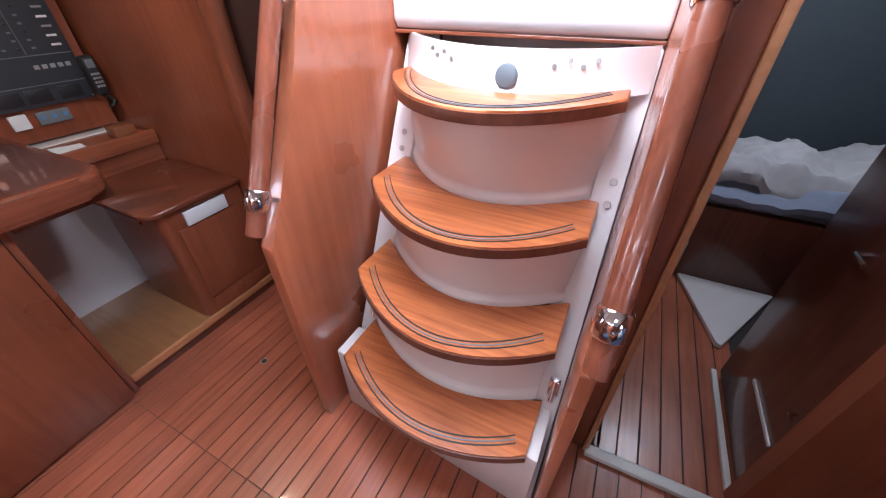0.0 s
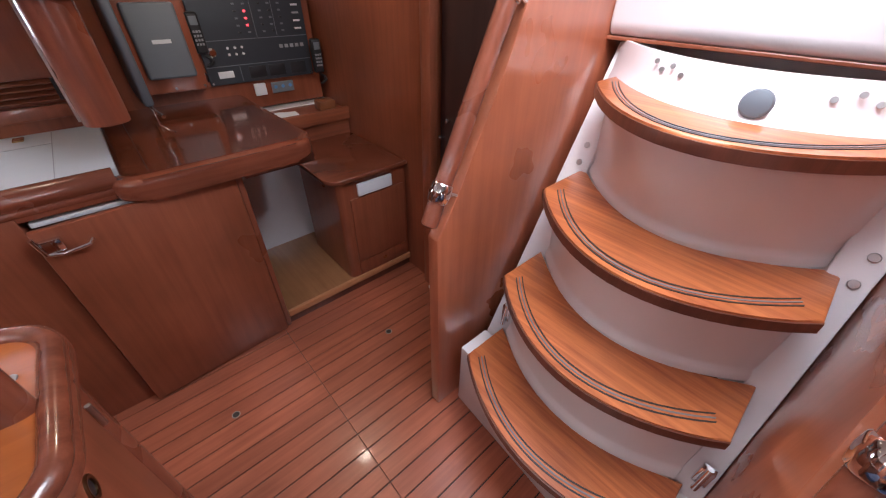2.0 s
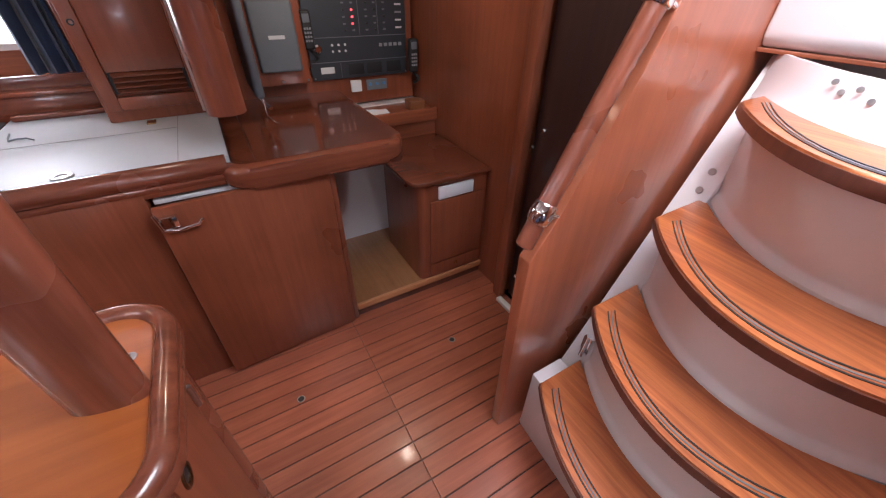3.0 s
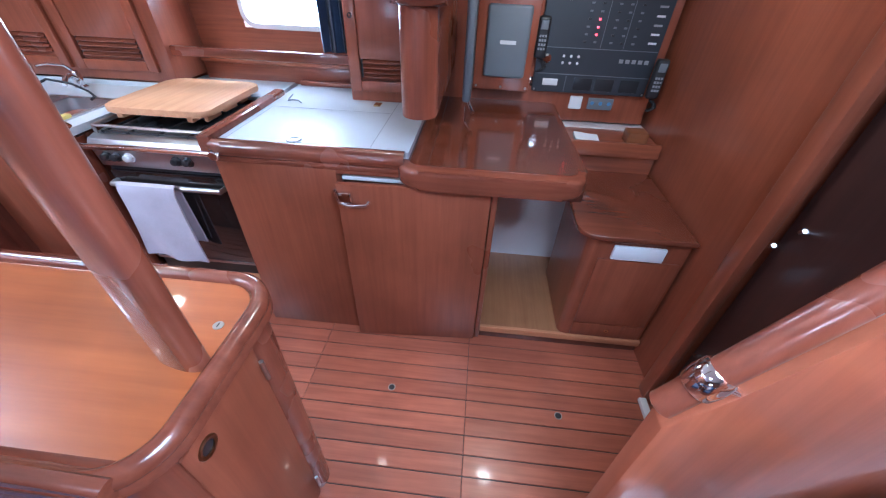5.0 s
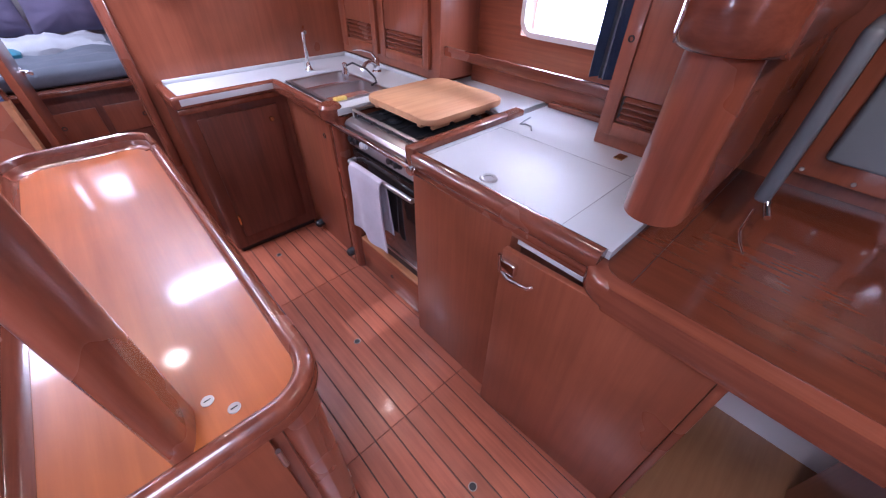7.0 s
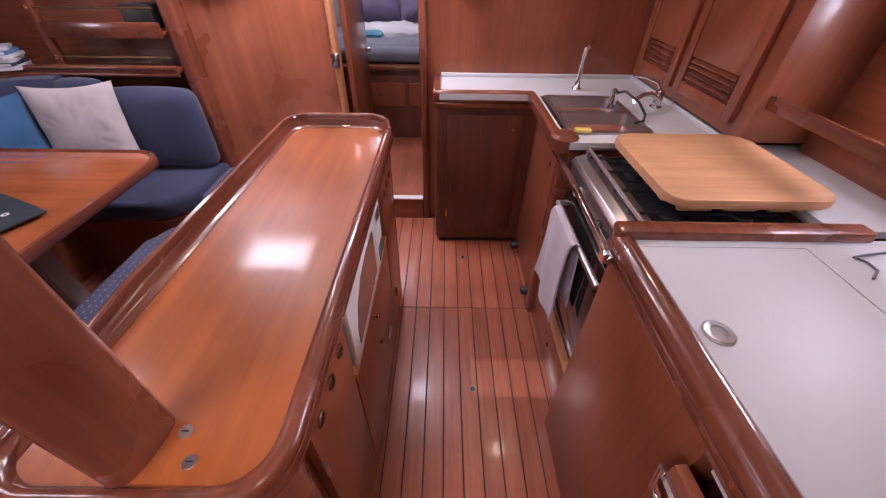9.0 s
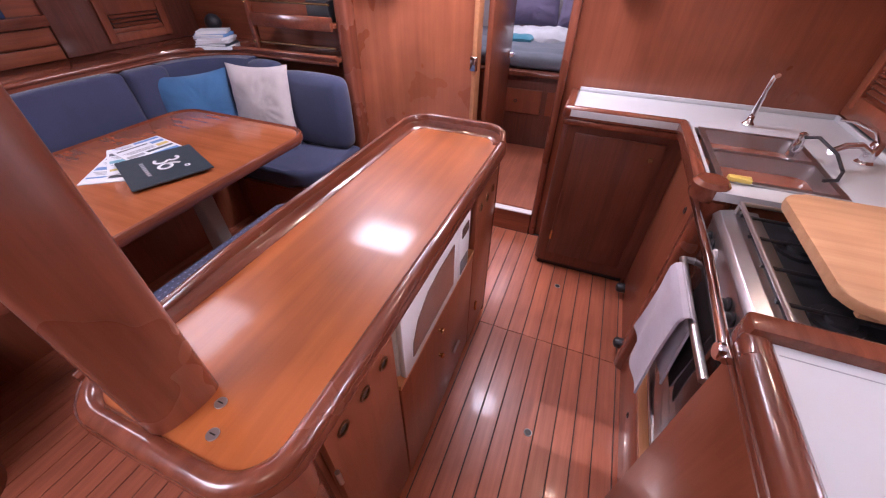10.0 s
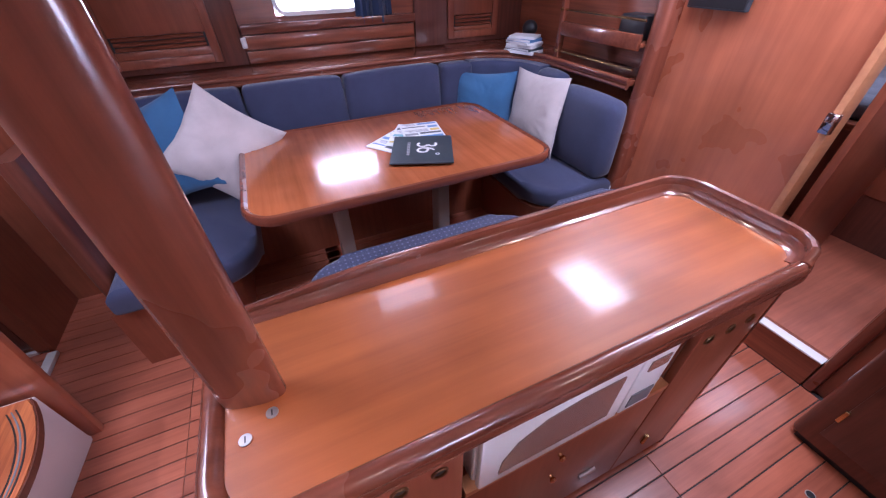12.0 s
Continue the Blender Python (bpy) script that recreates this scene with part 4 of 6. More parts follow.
for x, y in rail_pts[:4]:
    part("rail_post", tube(B(), [(x, y, 0.885), (x, y, 0.936)], 0.006, 8), STEEL, cooker, "rail post")
for y in (-0.41, 0.045):
    part("pot_clamp", box(B(), -0.95, -0.91, y - 0.02, y + 0.02, 0.889, 0.899, 0.003), STEEL, cooker, "sliding pot clamp")

guard = thing("safety_bar", (-0.69, -0.2, 0.9), "bent chrome safety bar in front of the cooker", "rail")
part("bar", tube(B(), [(-0.755, -0.535, 0.872), (-0.715, -0.530, 0.880), (-0.694, -0.50, 0.886), (-0.690, -0.18, 0.895), (-0.676, 0.07, 0.902), (-0.672, 0.105, 0.903), (-0.672, 0.140, 0.904)], 0.0105, 12), CHROME, guard, "chrome tube")
for y, x in ((-0.533, -0.758), (0.120, -0.668)):
    part("bracket", disc((x, y, 0.880 if y < 0 else 0.903), (1, 0, 0), 0.018, 0.012), CHROME, guard, "chrome bracket")

SHIFT = Vector((-0.018, 0, 0))
drawer_low = thing("plinth_drawer", (-0.75, -0.18, 0), "mahogany plinth drawer under the cooker", "drawer")
part("front", box(B(), -0.79, -0.742, SY0 - 0.01, SY1 + 0.02, 0.004, 0.205, 0.004), MAHO_Y, drawer_low, "mahogany front")
part("finger_hole", ring((-0.742, -0.17, 0.115), (1, 0, 0), 0.011, 0.006, 0.003), BLACK, drawer_low, "round finger hole")
part("ledge", box(B(), -0.79, -0.744, SY0 - 0.01, SY1 + 0.02, 0.206, 0.216, 0.002), PALE_WOOD, drawer_low, "pale ledge")

# towel over the oven handle


def towel_sheet(y0, y1, x, z_top, z_front, z_back):
    bm = B()
    prof = [(x - 0.030, z_back), (x - 0.026, (z_back + z_top) / 2), (x - 0.014, z_top - 0.005), (x - 0.003, z_top + 0.004), (x + 0.010, z_top - 0.002)]
    prof += [(x + 0.018, z_top - 0.02 - (z_top - 0.02 - z_front) * k / 12) for k in range(13)]
    n = 18
    rows = []
    for i, (px, pz) in enumerate(prof):
        row = []
        for j in range(n + 1):
            u = j / n
            fall = max(0, (z_top - pz) / (z_top - z_front))
            y = y0 + (y1 - y0) * u + 0.014 * fall * math.sin(3 * u) - 0.03 * fall * (1 - u) * (1 if i > 4 else 0.2)
            row.append(bm.verts.new((px + (0.010 * math.sin(u * 9 + pz * 7) + 0.008 * noise.noise(Vector((u * 4, pz * 9, 1)))) * fall, y, pz - (0.030 * u * fall if i > 4 else 0))))
        rows.append(row)
    for a, b in zip(rows, rows[1:]):
        for j in range(n):
            bm.faces.new((a[j], a[j + 1], b[j + 1], b[j]))
    ext = bmesh.ops.extrude_face_region(bm, geom=bm.faces[:])
    bmesh.ops.translate(bm, verts=[v for v in ext["geom"] if isinstance(v, bmesh.types.BMVert)], vec=(0.007, 0, 0.002))
    return bm


SHIFT = Vector((-0.010, 0.03, -0.028))
towel = thing("towel", (-0.71, -0.22, 0.45), "lilac-white terry towel hung over the oven handle", "towel")
part("cloth", towel_sheet(-0.372, -0.142, -0.716, 0.738, 0.395, 0.45), TOWEL, towel, "terry cloth")
# chopping board on the cooker
SHIFT = Vector((0, 0, -0.041))
cut = thing("chopping_board", (-1.09, -0.18, 0.94), "well-used maple chopping board lying over the hob", "chopping board")
part("board", prism(B(), round_rect(-1.312, -0.872, -0.425, 0.005, 0.055), "z", 0.968, 0.993, 0.006, 2, True), BOARD, cut, "maple board")
for y0, y1 in ((-0.39, -0.365), (-0.10, -0.075)):
    part("batten", box(B(), -1.27, -0.90, y0, y1, 0.941, 0.968, 0.002), BOARD, cut, "wooden batten")
for k in range(3):
    part("batten", box(B(), -1.25 + 0.12 * k, -1.16 + 0.12 * k, -0.042, -0.026, 0.941, 0.968, 0.002), BOARD, cut, "wooden batten")

SHIFT = Vector((-0.018, 0, 0))
# sink side
SX = -0.745
sinkcab = thing("sink_cabinet", (-1.0, -0.75, 0), "mahogany sink cabinet with a plain door and rounded corner post", "cabinet")
part("body", box(B(), -1.30, SX, -1.060, -0.485, 0.0, 0.862, 0.004), MAHO, sinkcab, "mahogany carcass")
part("corner_post", prism(B(), round_rect(SX - 0.05, SX + 0.030, -0.535, -0.448, 0.036), "z", 0.0, 0.87), TRIM_Z, sinkcab, "rounded corner post")
sdoor = part("door", box(B(), SX, SX + 0.012, -0.945, -0.560, 0.075, 0.815, 0.003), MAHO, sinkcab, "plain mahogany door")
part("finger_hole", ring((SX + 0.012, -0.627, 0.735), (1, 0, 0), 0.013, 0.008, 0.003), BLACK, sdoor, "round finger hole")
for y in (-0.93, -0.55):
    part("foot_pump", lathe(B(), [(0.024, 0), (0.026, 0.03), (0.020, 0.045), (0.008, 0.050)], (SX + 0.002, y, 0.06), (1, 0, -0.1), 14), BLACK, sinkcab, "black foot pump button")

fore_cab = thing("galley_end_cabinet", (-0.5, -1.13, 0), "dark mahogany end cabinet with an inset door and knob", "cabinet")
SHIFT = Vector((0.005, -0.045, 0))
fore_cab.location.y -= 0.045
fore_cab.location.x += 0.023
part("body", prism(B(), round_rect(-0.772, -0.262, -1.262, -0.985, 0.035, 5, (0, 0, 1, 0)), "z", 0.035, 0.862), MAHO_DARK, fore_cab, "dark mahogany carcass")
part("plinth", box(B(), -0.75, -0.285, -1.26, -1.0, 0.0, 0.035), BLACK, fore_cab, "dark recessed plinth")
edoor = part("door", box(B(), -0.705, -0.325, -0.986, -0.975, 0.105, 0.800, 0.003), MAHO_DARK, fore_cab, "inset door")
part("knob", lathe(B(), [(0.008, 0), (0.007, 0.010), (0.013, 0.016), (0.010, 0.022)], (-0.655, -0.975, 0.735), (0, 1, 0), 14), BRASS, edoor, "small round knob")
part("hinge", box(B(), -0.332, -0.320, -0.976, -0.968, 0.20, 0.26, 0.002), BRASS, edoor, "small hinge")

top2 = thing("sink_worktop", (-0.9, -1.0, 0.87), "L-shaped white worktop with mahogany edging round the sink", "worktop")
for x0, x1, y0, y1 in ((-1.36, -0.285, -1.308, -1.000), (-0.755, -0.735, -1.000, -0.47), (-1.36, -1.085, -1.000, -0.45), (-1.085, -0.755, -1.000, -0.985), (-1.085, -0.755, -0.525, -0.45)):
    part("surface", box(B(), x0, x1, y0 + 0.045, y1 + 0.045, 0.878, 0.905), LAMINATE, top2, "white laminate", False)
part("edging", box(B(), -0.735, -0.255, -0.990, -0.958, 0.862, 0.918, 0.012, 3), TRIM, top2, "rounded mahogany edging")
part("edging", box(B(), -0.292, -0.252, -1.262, -0.960, 0.862, 0.918, 0.012, 3), TRIM, top2, "rounded mahogany edging")
part("edging", box(B(), -0.742, -0.704, -0.972, -0.455, 0.862, 0.918, 0.012, 3), TRIM, top2, "rounded mahogany edging")
part("edging_end", lathe(B(), [(0.046, 0), (0.051, 0.012), (0.051, 0.046), (0.040, 0.058)], (-0.748, -0.455, 0.862), (0, 0, 1), 20), TRIM, top2, "rounded edging end")
part("edging_band", box(B(), -0.735, -0.262, -0.978, -0.964, 0.835, 0.862, 0.006), TRIM, top2, "lower mahogany band")
part("back_strip", box(B(), -1.31, -0.29, -1.264, -1.252, 0.905, 0.925, 0.003), LAMINATE, top2, "white upstand")
part("back_strip", box(B(), -1.31, -1.297, -1.252, -0.41, 0.905, 0.925, 0.003), LAMINATE, top2, "white upstand")

SHIFT = Vector((0, 0, 0))
sink = thing("sink", (-0.92, -0.76, 0.905), "double-bowl stainless steel sink let into the worktop", "sink")
for y0, y1, dep in ((-0.965, -0.775, 0.12), (-0.752, -0.545, 0.17)):
    bm = B()
    a = [bm.verts.new((*p, 0.908)) for p in round_rect(-1.066, -0.778, y0, y1, 0.028)]
    b = [bm.verts.new((*p, 0.908 - dep)) for p in round_rect(-1.052, -0.792, y0 + 0.012, y1 - 0.012, 0.035)]
    k = len(a)
    for j in range(k):
        bm.faces.new((a[j], a[(j + 1) % k], b[(j + 1) % k], b[j]))
    bm.faces.new(b)
    part("bowl", bm, STEEL, sink, "pressed steel bowl")
bm = B()
for x0, x1, y0, y1 in ((-1.084, -1.064, -0.982, -0.528), (-0.780, -0.762, -0.982, -0.528), (-1.064, -0.780, -0.982, -0.963), (-1.064, -0.780, -0.777, -0.750), (-1.064, -0.780, -0.547, -0.528)):
    box(bm, x0, x1, y0, y1, 0.904, 0.911)
part("rim", bm, STEEL, sink, "flat steel rim")
part("drain", ring((-0.92, -0.65, 0.7385), (0, 0, 1), 0.026, 0.012, 0.004), CHROME, sink, "drain ring")

SHIFT = Vector((-0.012, -0.228, 0))
tap1 = thing("foot_pump_tap", (-0.935, -0.86, 0.905), "slim chrome pillar tap with a bent spout", "tap")
part("base", lathe(B(), [(0.022, 0), (0.022, 0.008), (0.012, 0.020), (0.011, 0.05)], (-0.935, -0.86, 0.905), (0, 0, 1), 16), CHROME, tap1, "turned base")
part("spout", tube(B(), [(-0.935, -0.86, 0.95), (-0.935, -0.857, 1.04), (-0.935, -0.852, 1.09), (-0.934, -0.840, 1.102), (-0.932, -0.815, 1.098)], [0.011, 0.009, 0.009, 0.009, 0.009]), CHROME, tap1, "bent spout")
SHIFT = Vector((-0.052, -0.050, 0))
tap2 = thing("mixer_tap", (-1.17, -0.79, 0.905), "chrome lever mixer tap beside the sink", "tap")
part("body", lathe(B(), [(0.026, 0), (0.026, 0.006), (0.019, 0.014), (0.019, 0.060), (0.015, 0.072)], (-1.17, -0.79, 0.905), (0, 0, 1), 18), CHROME, tap2, "turned body")
part("lever", tube(B(), [(-1.17, -0.79, 0.975), (-1.15, -0.80, 1.005), (-1.10, -0.825, 1.020), (-1.065, -0.84, 1.018)], [0.010, 0.009, 0.008, 0.007], 10, 0.6), CHROME, tap2, "flat lever")
part("spout", tube(B(), [(-1.165, -0.785, 0.945), (-1.12, -0.765, 0.970), (-1.07, -0.735, 0.972), (-1.03, -0.71, 0.955)], 0.010), CHROME, tap2, "spout")
SHIFT = Vector((0.060, -0.032, 0))
spray = thing("hand_shower", (-1.085, -0.745, 0.905), "small chrome pull-out spray with a dark hose", "tap")
part("head", lathe(B(), [(0.016, 0), (0.017, 0.03), (0.012, 0.05), (0.013, 0.072), (0.006, 0.078)], (-1.085, -0.80, 0.905), (0, 0, 1), 14), CHROME, spray, "chrome head")
part("hose", tube(B(), [(-1.085, -0.80, 0.965), (-1.11, -0.76, 0.985), (-1.15, -0.70, 0.960), (-1.17, -0.66, 0.925), (-1.15, -0.62, 0.913), (-1.11, -0.60, 0.912)], 0.005, 8), BLACK, spray, "dark hose")

SHIFT = Vector((0, 0, 0))
solo("cable", tube(B(), [(-1.30, 0.150, 0.911), (-1.24, 0.160, 0.911), (-1.21, 0.168, 0.911), (-1.225, 0.185, 0.911), (-1.222, 0.212, 0.911), (-1.190, 0.237, 0.911)], 0.0028, 8), GREY, "thin grey cable lying on the white worktop", "cable")
solo("sponge", cube(-0.845, -0.785, -0.546, -0.520, 0.9112, 0.926, 0.004), PRINT_Y, "flat yellow sponge lying on the sink rim", "sponge")
SHIFT = Vector((-0.03, 0.06, 0))
# ---- chart table ----
desk = thing("chart_table", (-1.08, 1.06, 0.81), "glossy dark mahogany chart table with rounded front corners", "desk")
part("top", prism(B(), round_rect(-1.545, -0.628, 0.702, 1.350, 0.085, 8, (0, 1, 1, 0)), "z", 0.815, 0.886, 0.020, 4, True), TRIM, desk, "rounded table edge")
part("lid", prism(B(), round_rect(-1.53, -0.672, 0.742, 1.318, 0.05, 6, (0, 1, 1, 0)), "z", 0.880, 0.8885), wood("dark_chart_table_top", (0.150, 0.042, 0.020), (0.095, 0.025, 0.013), "y", rough=0.16, coat=1.0, grain=24.0, bump=0.02), desk, "dark polished lid")
part("lid_seam", box(B(), -1.53, -0.678, 0.812, 0.8135, 0.8880, 0.8892), BLACK, desk, "fine lid seam", False)
part("apron", box(B(), -1.50, -0.72, 1.08, 1.36, 0.765, 0.815, 0.003), MAHO_DARK, desk, "dark apron under the lid")
part("lock", disc((-1.30, 1.30, 0.8875), (0, 0, 1), 0.012, 0.003), BRASS, desk, "small brass lock")
part("back_beading", box(B(), -1.540, -1.530, 0.86, 1.355, 0.8845, 0.892), PALE_WOOD, desk, "pale back beading")

step = thing("chart_table_step", (-0.97, 1.43, 0), "low ochre plywood platform in the knee hole", "step")
part("top", box(B(), -1.30, -0.690, 1.063, 1.803, 0.062, 0.080, 0.003), STEP_WOOD, step, "ochre plywood top")
part("front", box(B(), -0.720, -0.700, 1.063, 1.803, 0.0, 0.062, 0.002), MAHO_DARK, step, "dark plinth")
part("edge", box(B(), -0.702, -0.684, 1.063, 1.803, 0.048, 0.085, 0.006), PALE_WOOD, step, "pale front edge")
structure("moulding_hull_liner", prism(B(), [(-1.26, 0.080), (-1.30, 0.30), (-1.42, 0.80), (-1.52, 0.80), (-1.52, 0.080)], "y", 1.063, 1.80), GEL, "pale moulded hull liner in the knee hole", "moulding")
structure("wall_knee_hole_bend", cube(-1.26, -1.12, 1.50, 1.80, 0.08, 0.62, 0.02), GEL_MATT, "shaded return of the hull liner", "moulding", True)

drawers = thing("chart_seat_locker", (-0.95, 1.6, 0.08), "mahogany seat locker with a drawer, door and white plate", "cabinet")
part("body", prism(B(), round_rect(-1.12, -0.695, 1.425, 1.795, 0.04, 6, (0, 1, 0, 0)), "z", 0.080, 0.640), MAHO, drawers, "mahogany carcass")
part("top", prism(B(), round_rect(-1.50, -0.672, 1.378, 1.798, 0.07, 6, (0, 1, 0, 0)), "z", 0.640, 0.662, 0.006, 2, True), wood("dark_seat_top", (0.170, 0.048, 0.024), (0.110, 0.030, 0.016), "y", rough=0.25, coat=0.7), drawers, "dark seat top")
dd = part("door", box(B(), -0.696, -0.686, 1.475, 1.780, 0.180, 0.545, 0.003), MAHO, drawers, "locker door")
dr = part("drawer", box(B(), -0.696, -0.688, 1.475, 1.780, 0.095, 0.172, 0.002), MAHO, drawers, "low drawer front")
part("pull", ring((-0.688, 1.63, 0.135), (1, 0, 0), 0.011, 0.006, 0.003), BRASS, dr, "round pull")
part("plate", box(B(), -0.690, -0.676, 1.515, 1.705, 0.556, 0.618, 0.003), WHITE_PLASTIC, drawers, "white ventilation plate")

nook = thing("chart_shelf", (-1.33, 1.58, 0.70), "small mahogany stowage ledge under the switch panel", "shelf")
part("ledge", box(B(), -1.56, -1.20, 1.395, 1.798, 0.775, 0.795, 0.003), MAHO_Y, nook, "ledge")
part("lip", box(B(), -1.215, -1.195, 1.395, 1.798, 0.745, 0.812, 0.005), MAHO_Y, nook, "front lip")
part("riser", box(B(), -1.24, -1.22, 1.395, 1.798, 0.662, 0.745), MAHO_Y, nook, "board below the ledge")
solo("wooden_box", cube(-1.32, -1.24, 1.655, 1.745, 0.795, 0.845, 0.006), wood("small_box_wood", (0.27, 0.10, 0.04), (0.18, 0.06, 0.025), "y"), "small orange-brown wooden box on the ledge", "box")
solo("crumpled_paper", cloth_sheet(-1.29, -1.22, 1.42, 1.53, 0.812, 0.02, 8, 2.0, 0.0, 0.012), PAPER, "crumpled white paper on the ledge", "paper")

# switchboard wall
SHIFT = Vector((-0.03, 0.045, 0.03))
structure("wall_switchboard", cube(-1.56, -1.475, 0.76, 1.80, 0.78, CEIL), MAHO, "mahogany panel behind the instruments", "wall")
PX = -1.474
board = thing("switch_panel", (PX, 1.49, 0.92), "blue-black electrical switch panel with breakers, meters and red lights", "switch panel")
part("plate", box(B(), PX, PX + 0.018, 1.23, 1.76, 0.915, 1.46, 0.004), PANEL_BLACK, board, "black panel plate")
for z in (0.995, 1.105):
    part("divider", box(B(), PX + 0.018, PX + 0.020, 1.235, 1.755, z, z + 0.003), GREY, board, "thin grey line", False)
for y in (1.38, 1.50, 1.60):
    part("divider", box(B(), PX + 0.018, PX + 0.020, y, y + 0.002, 1.112 if y > 1.4 else 0.92, 1.455 if y > 1.4 else 0.99), GREY, board, "thin grey line", False)
for col, y in enumerate((1.42, 1.465, 1.535, 1.58, 1.63)):
    for row in range(11):
        z = 1.130 + row * 0.029
        red = col == 1 and row in (1, 2, 3)
        part("light" if red else "breaker", box(B(), PX + 0.018, PX + 0.023, y, y + (0.012 if not red else 0.008), z, z + 0.007), RED_LED if red else (GREY if (row + col) % 3 else BLACK), board, "lit red indicator" if red else "", False)
for row in range(9):
    part("label", box(B(), PX + 0.018, PX + 0.0195, 1.700, 1.735, 1.135 + row * 0.034, 1.143 + row * 0.034), WHITE_PLASTIC if row in (0, 1, 3, 5, 6) else GREY_MARK, board, "white label", False)
for y, z, w, h in ((1.285, 1.285, 0.06, 0.025), (1.285, 1.34, 0.055, 0.02), (1.275, 0.945, 0.07, 0.03)):
    part("meter", box(B(), PX + 0.018, PX + 0.021, y, y + w, z, z + h, 0.001), PAPER, board, "pale meter window")
for y in (1.42, 1.52, 1.635):
    part("socket", box(B(), PX + 0.018, PX + 0.022, y, y + 0.085, 0.930, 0.985, 0.002), BLACK, board, "square socket")
for k in range(6):
    part("button", disc((PX + 0.018, 1.35 + 0.033 * (k % 3), 1.045 + 0.028 * (k // 3)), (1, 0, 0), 0.006, 0.004, 10), WHITE_PLASTIC, board, "small push button")
for k in range(5):
    part("symbol", box(B(), PX + 0.018, PX + 0.0195, 1.60 + 0.028 * k, 1.618 + 0.028 * k, 1.055, 1.071), GREY_MARK, board, "pale symbol", False)
part("key_switch", lathe(B(), [(0.020, 0), (0.020, 0.006), (0.012, 0.010), (0.012, 0.018)], (PX + 0.018, 1.275, 1.06), (1, 0, 0), 16), CHROME, board, "chrome key switch")
for y, z in ((1.24, 0.925), (1.75, 0.925), (1.24, 1.45), (1.75, 1.45)):
    part("screw", disc((PX + 0.018, y, z), (1, 0, 0), 0.005, 0.002, 8), STEEL, board, "screw")

solo("wall_socket", cube(-1.475, -1.462, 1.425, 1.485, 0.840, 0.900, 0.004), WHITE_PLASTIC, "white wall socket under the switch panel", "socket")
gauge = thing("gauge_panel", (-1.465, 1.57, 0.84), "small blue-grey gauge panel with four dials", "gauge")
part("plate", box(B(), -1.475, -1.465, 1.515, 1.635, 0.842, 0.895, 0.003), GREY, gauge, "blue-grey plate")
for k in range(3):
    part("dial", disc((-1.465, 1.535 + 0.04 * k, 0.872), (1, 0, 0), 0.009, 0.003, 12), PRINT_B, gauge, "blue dial")

# plotter with its cover and the display box on the partition
plot = thing("chart_plotter", (-1.46, 1.06, 0.92), "wooden instrument box with a grey plastic sun cover", "instrument")
part("box", prism(B(), [(-1.475, 0.945), (-1.400, 0.945), (-1.385, 1.205), (-1.475, 1.205)], "z", 0.925, 1.33, 0.005), MAHO, plot, "mahogany instrument box")
part("cover", prism(B(), [(-1.399, 0.985), (-1.372, 0.992), (-1.362, 1.168), (-1.387, 1.178)], "z", 0.985, 1.265, 0.010, 3), GREY, plot, "grey sun cover")
part("mark", prism(B(), [(-1.3685, 1.05), (-1.3675, 1.05), (-1.3640, 1.118), (-1.3650, 1.118)], "z", 1.120, 1.135), PAPER, plot, "pale lettering bar", False)
for y, z in ((0.96, 0.94), (1.19, 0.94), (0.96, 1.30), (1.19, 1.30), (1.075, 0.94), (1.075, 1.30)):
    part("screw", disc((-1.400 + 0.06 * (y - 0.945), y, z), (1, 0, 0), 0.006, 0.005, 10), STEEL, plot, "steel screw")
disp = thing("display_unit", (-1.3, 0.925, 0.95), "grey side-on display unit mounted by the partition", "display")
part("case", box(B(), -1.34, -1.05, 0.912, 0.945, 0.955, 1.32, 0.012, 3), DARK_GREY, disp, "grey display case")
part("bracket", tube(B(), [(-1.16, 0.930, 0.955), (-1.14, 0.945, 0.915), (-1.10, 0.960, 0.905)], 0.008), CHROME, disp, "chrome swivel bracket")
solo("wire_hook", tube(B(), [(-1.00, 0.93, 0.96), (-0.99, 0.93, 0.905), (-0.955, 0.945, 0.8925), (-0.92, 0.960, 0.8925)], 0.003, 8), CHROME, "thin bent chrome wire hook on the chart table", "hook")


def handset(x, y, z, label):
    h = thing("radio_handset", (x, y, z), label, "radio")
    part("body", box(B(), x, x + 0.038, y, y + 0.052, z, z + 0.165, 0.012, 3), BLACK, h, "black handset body")
    part("screen", box(B(), x + 0.037, x + 0.040, y + 0.010, y + 0.042, z + 0.115, z + 0.150, 0.002), GREY, h, "grey display")
    for r in range(4):
        for c in range(3):
            part("key", box(B(), x + 0.037, x + 0.041, y + 0.010 + 0.012 * c, y + 0.018 + 0.012 * c, z + 0.035 + 0.017 * r, z + 0.044 + 0.017 * r), GREY_MARK, h, "", False)
    pts = []
    for k in range(60):
        a = k * 0.9
        s = k / 59
        pts.append((x + 0.018 + 0.009 * math.cos(a), y + 0.026 + 0.03 * math.sin(s * 3.1) + 0.009 * math.sin(a), z - 0.08 * s * (1 - 0.3 * s)))
    part("cord", tube(B(), pts, 0.0032, 5), BLACK, h, "coiled black cord")
    return h


handset(-1.470, 1.212, 1.06, "black radio handset clipped beside the switch panel")
handset(-1.40, 1.735, 0.93, "slim black radio handset beside the bulkhead")
solo("radio_jack", lathe(B(), [(0.020, 0), (0.022, 0.006), (0.014, 0.012), (0.010, 0.014)], (-1.474, 1.175 + 0.04, 0.955), (1, 0, 0), 16), CHROME, "round chrome deck jack", "fitting")

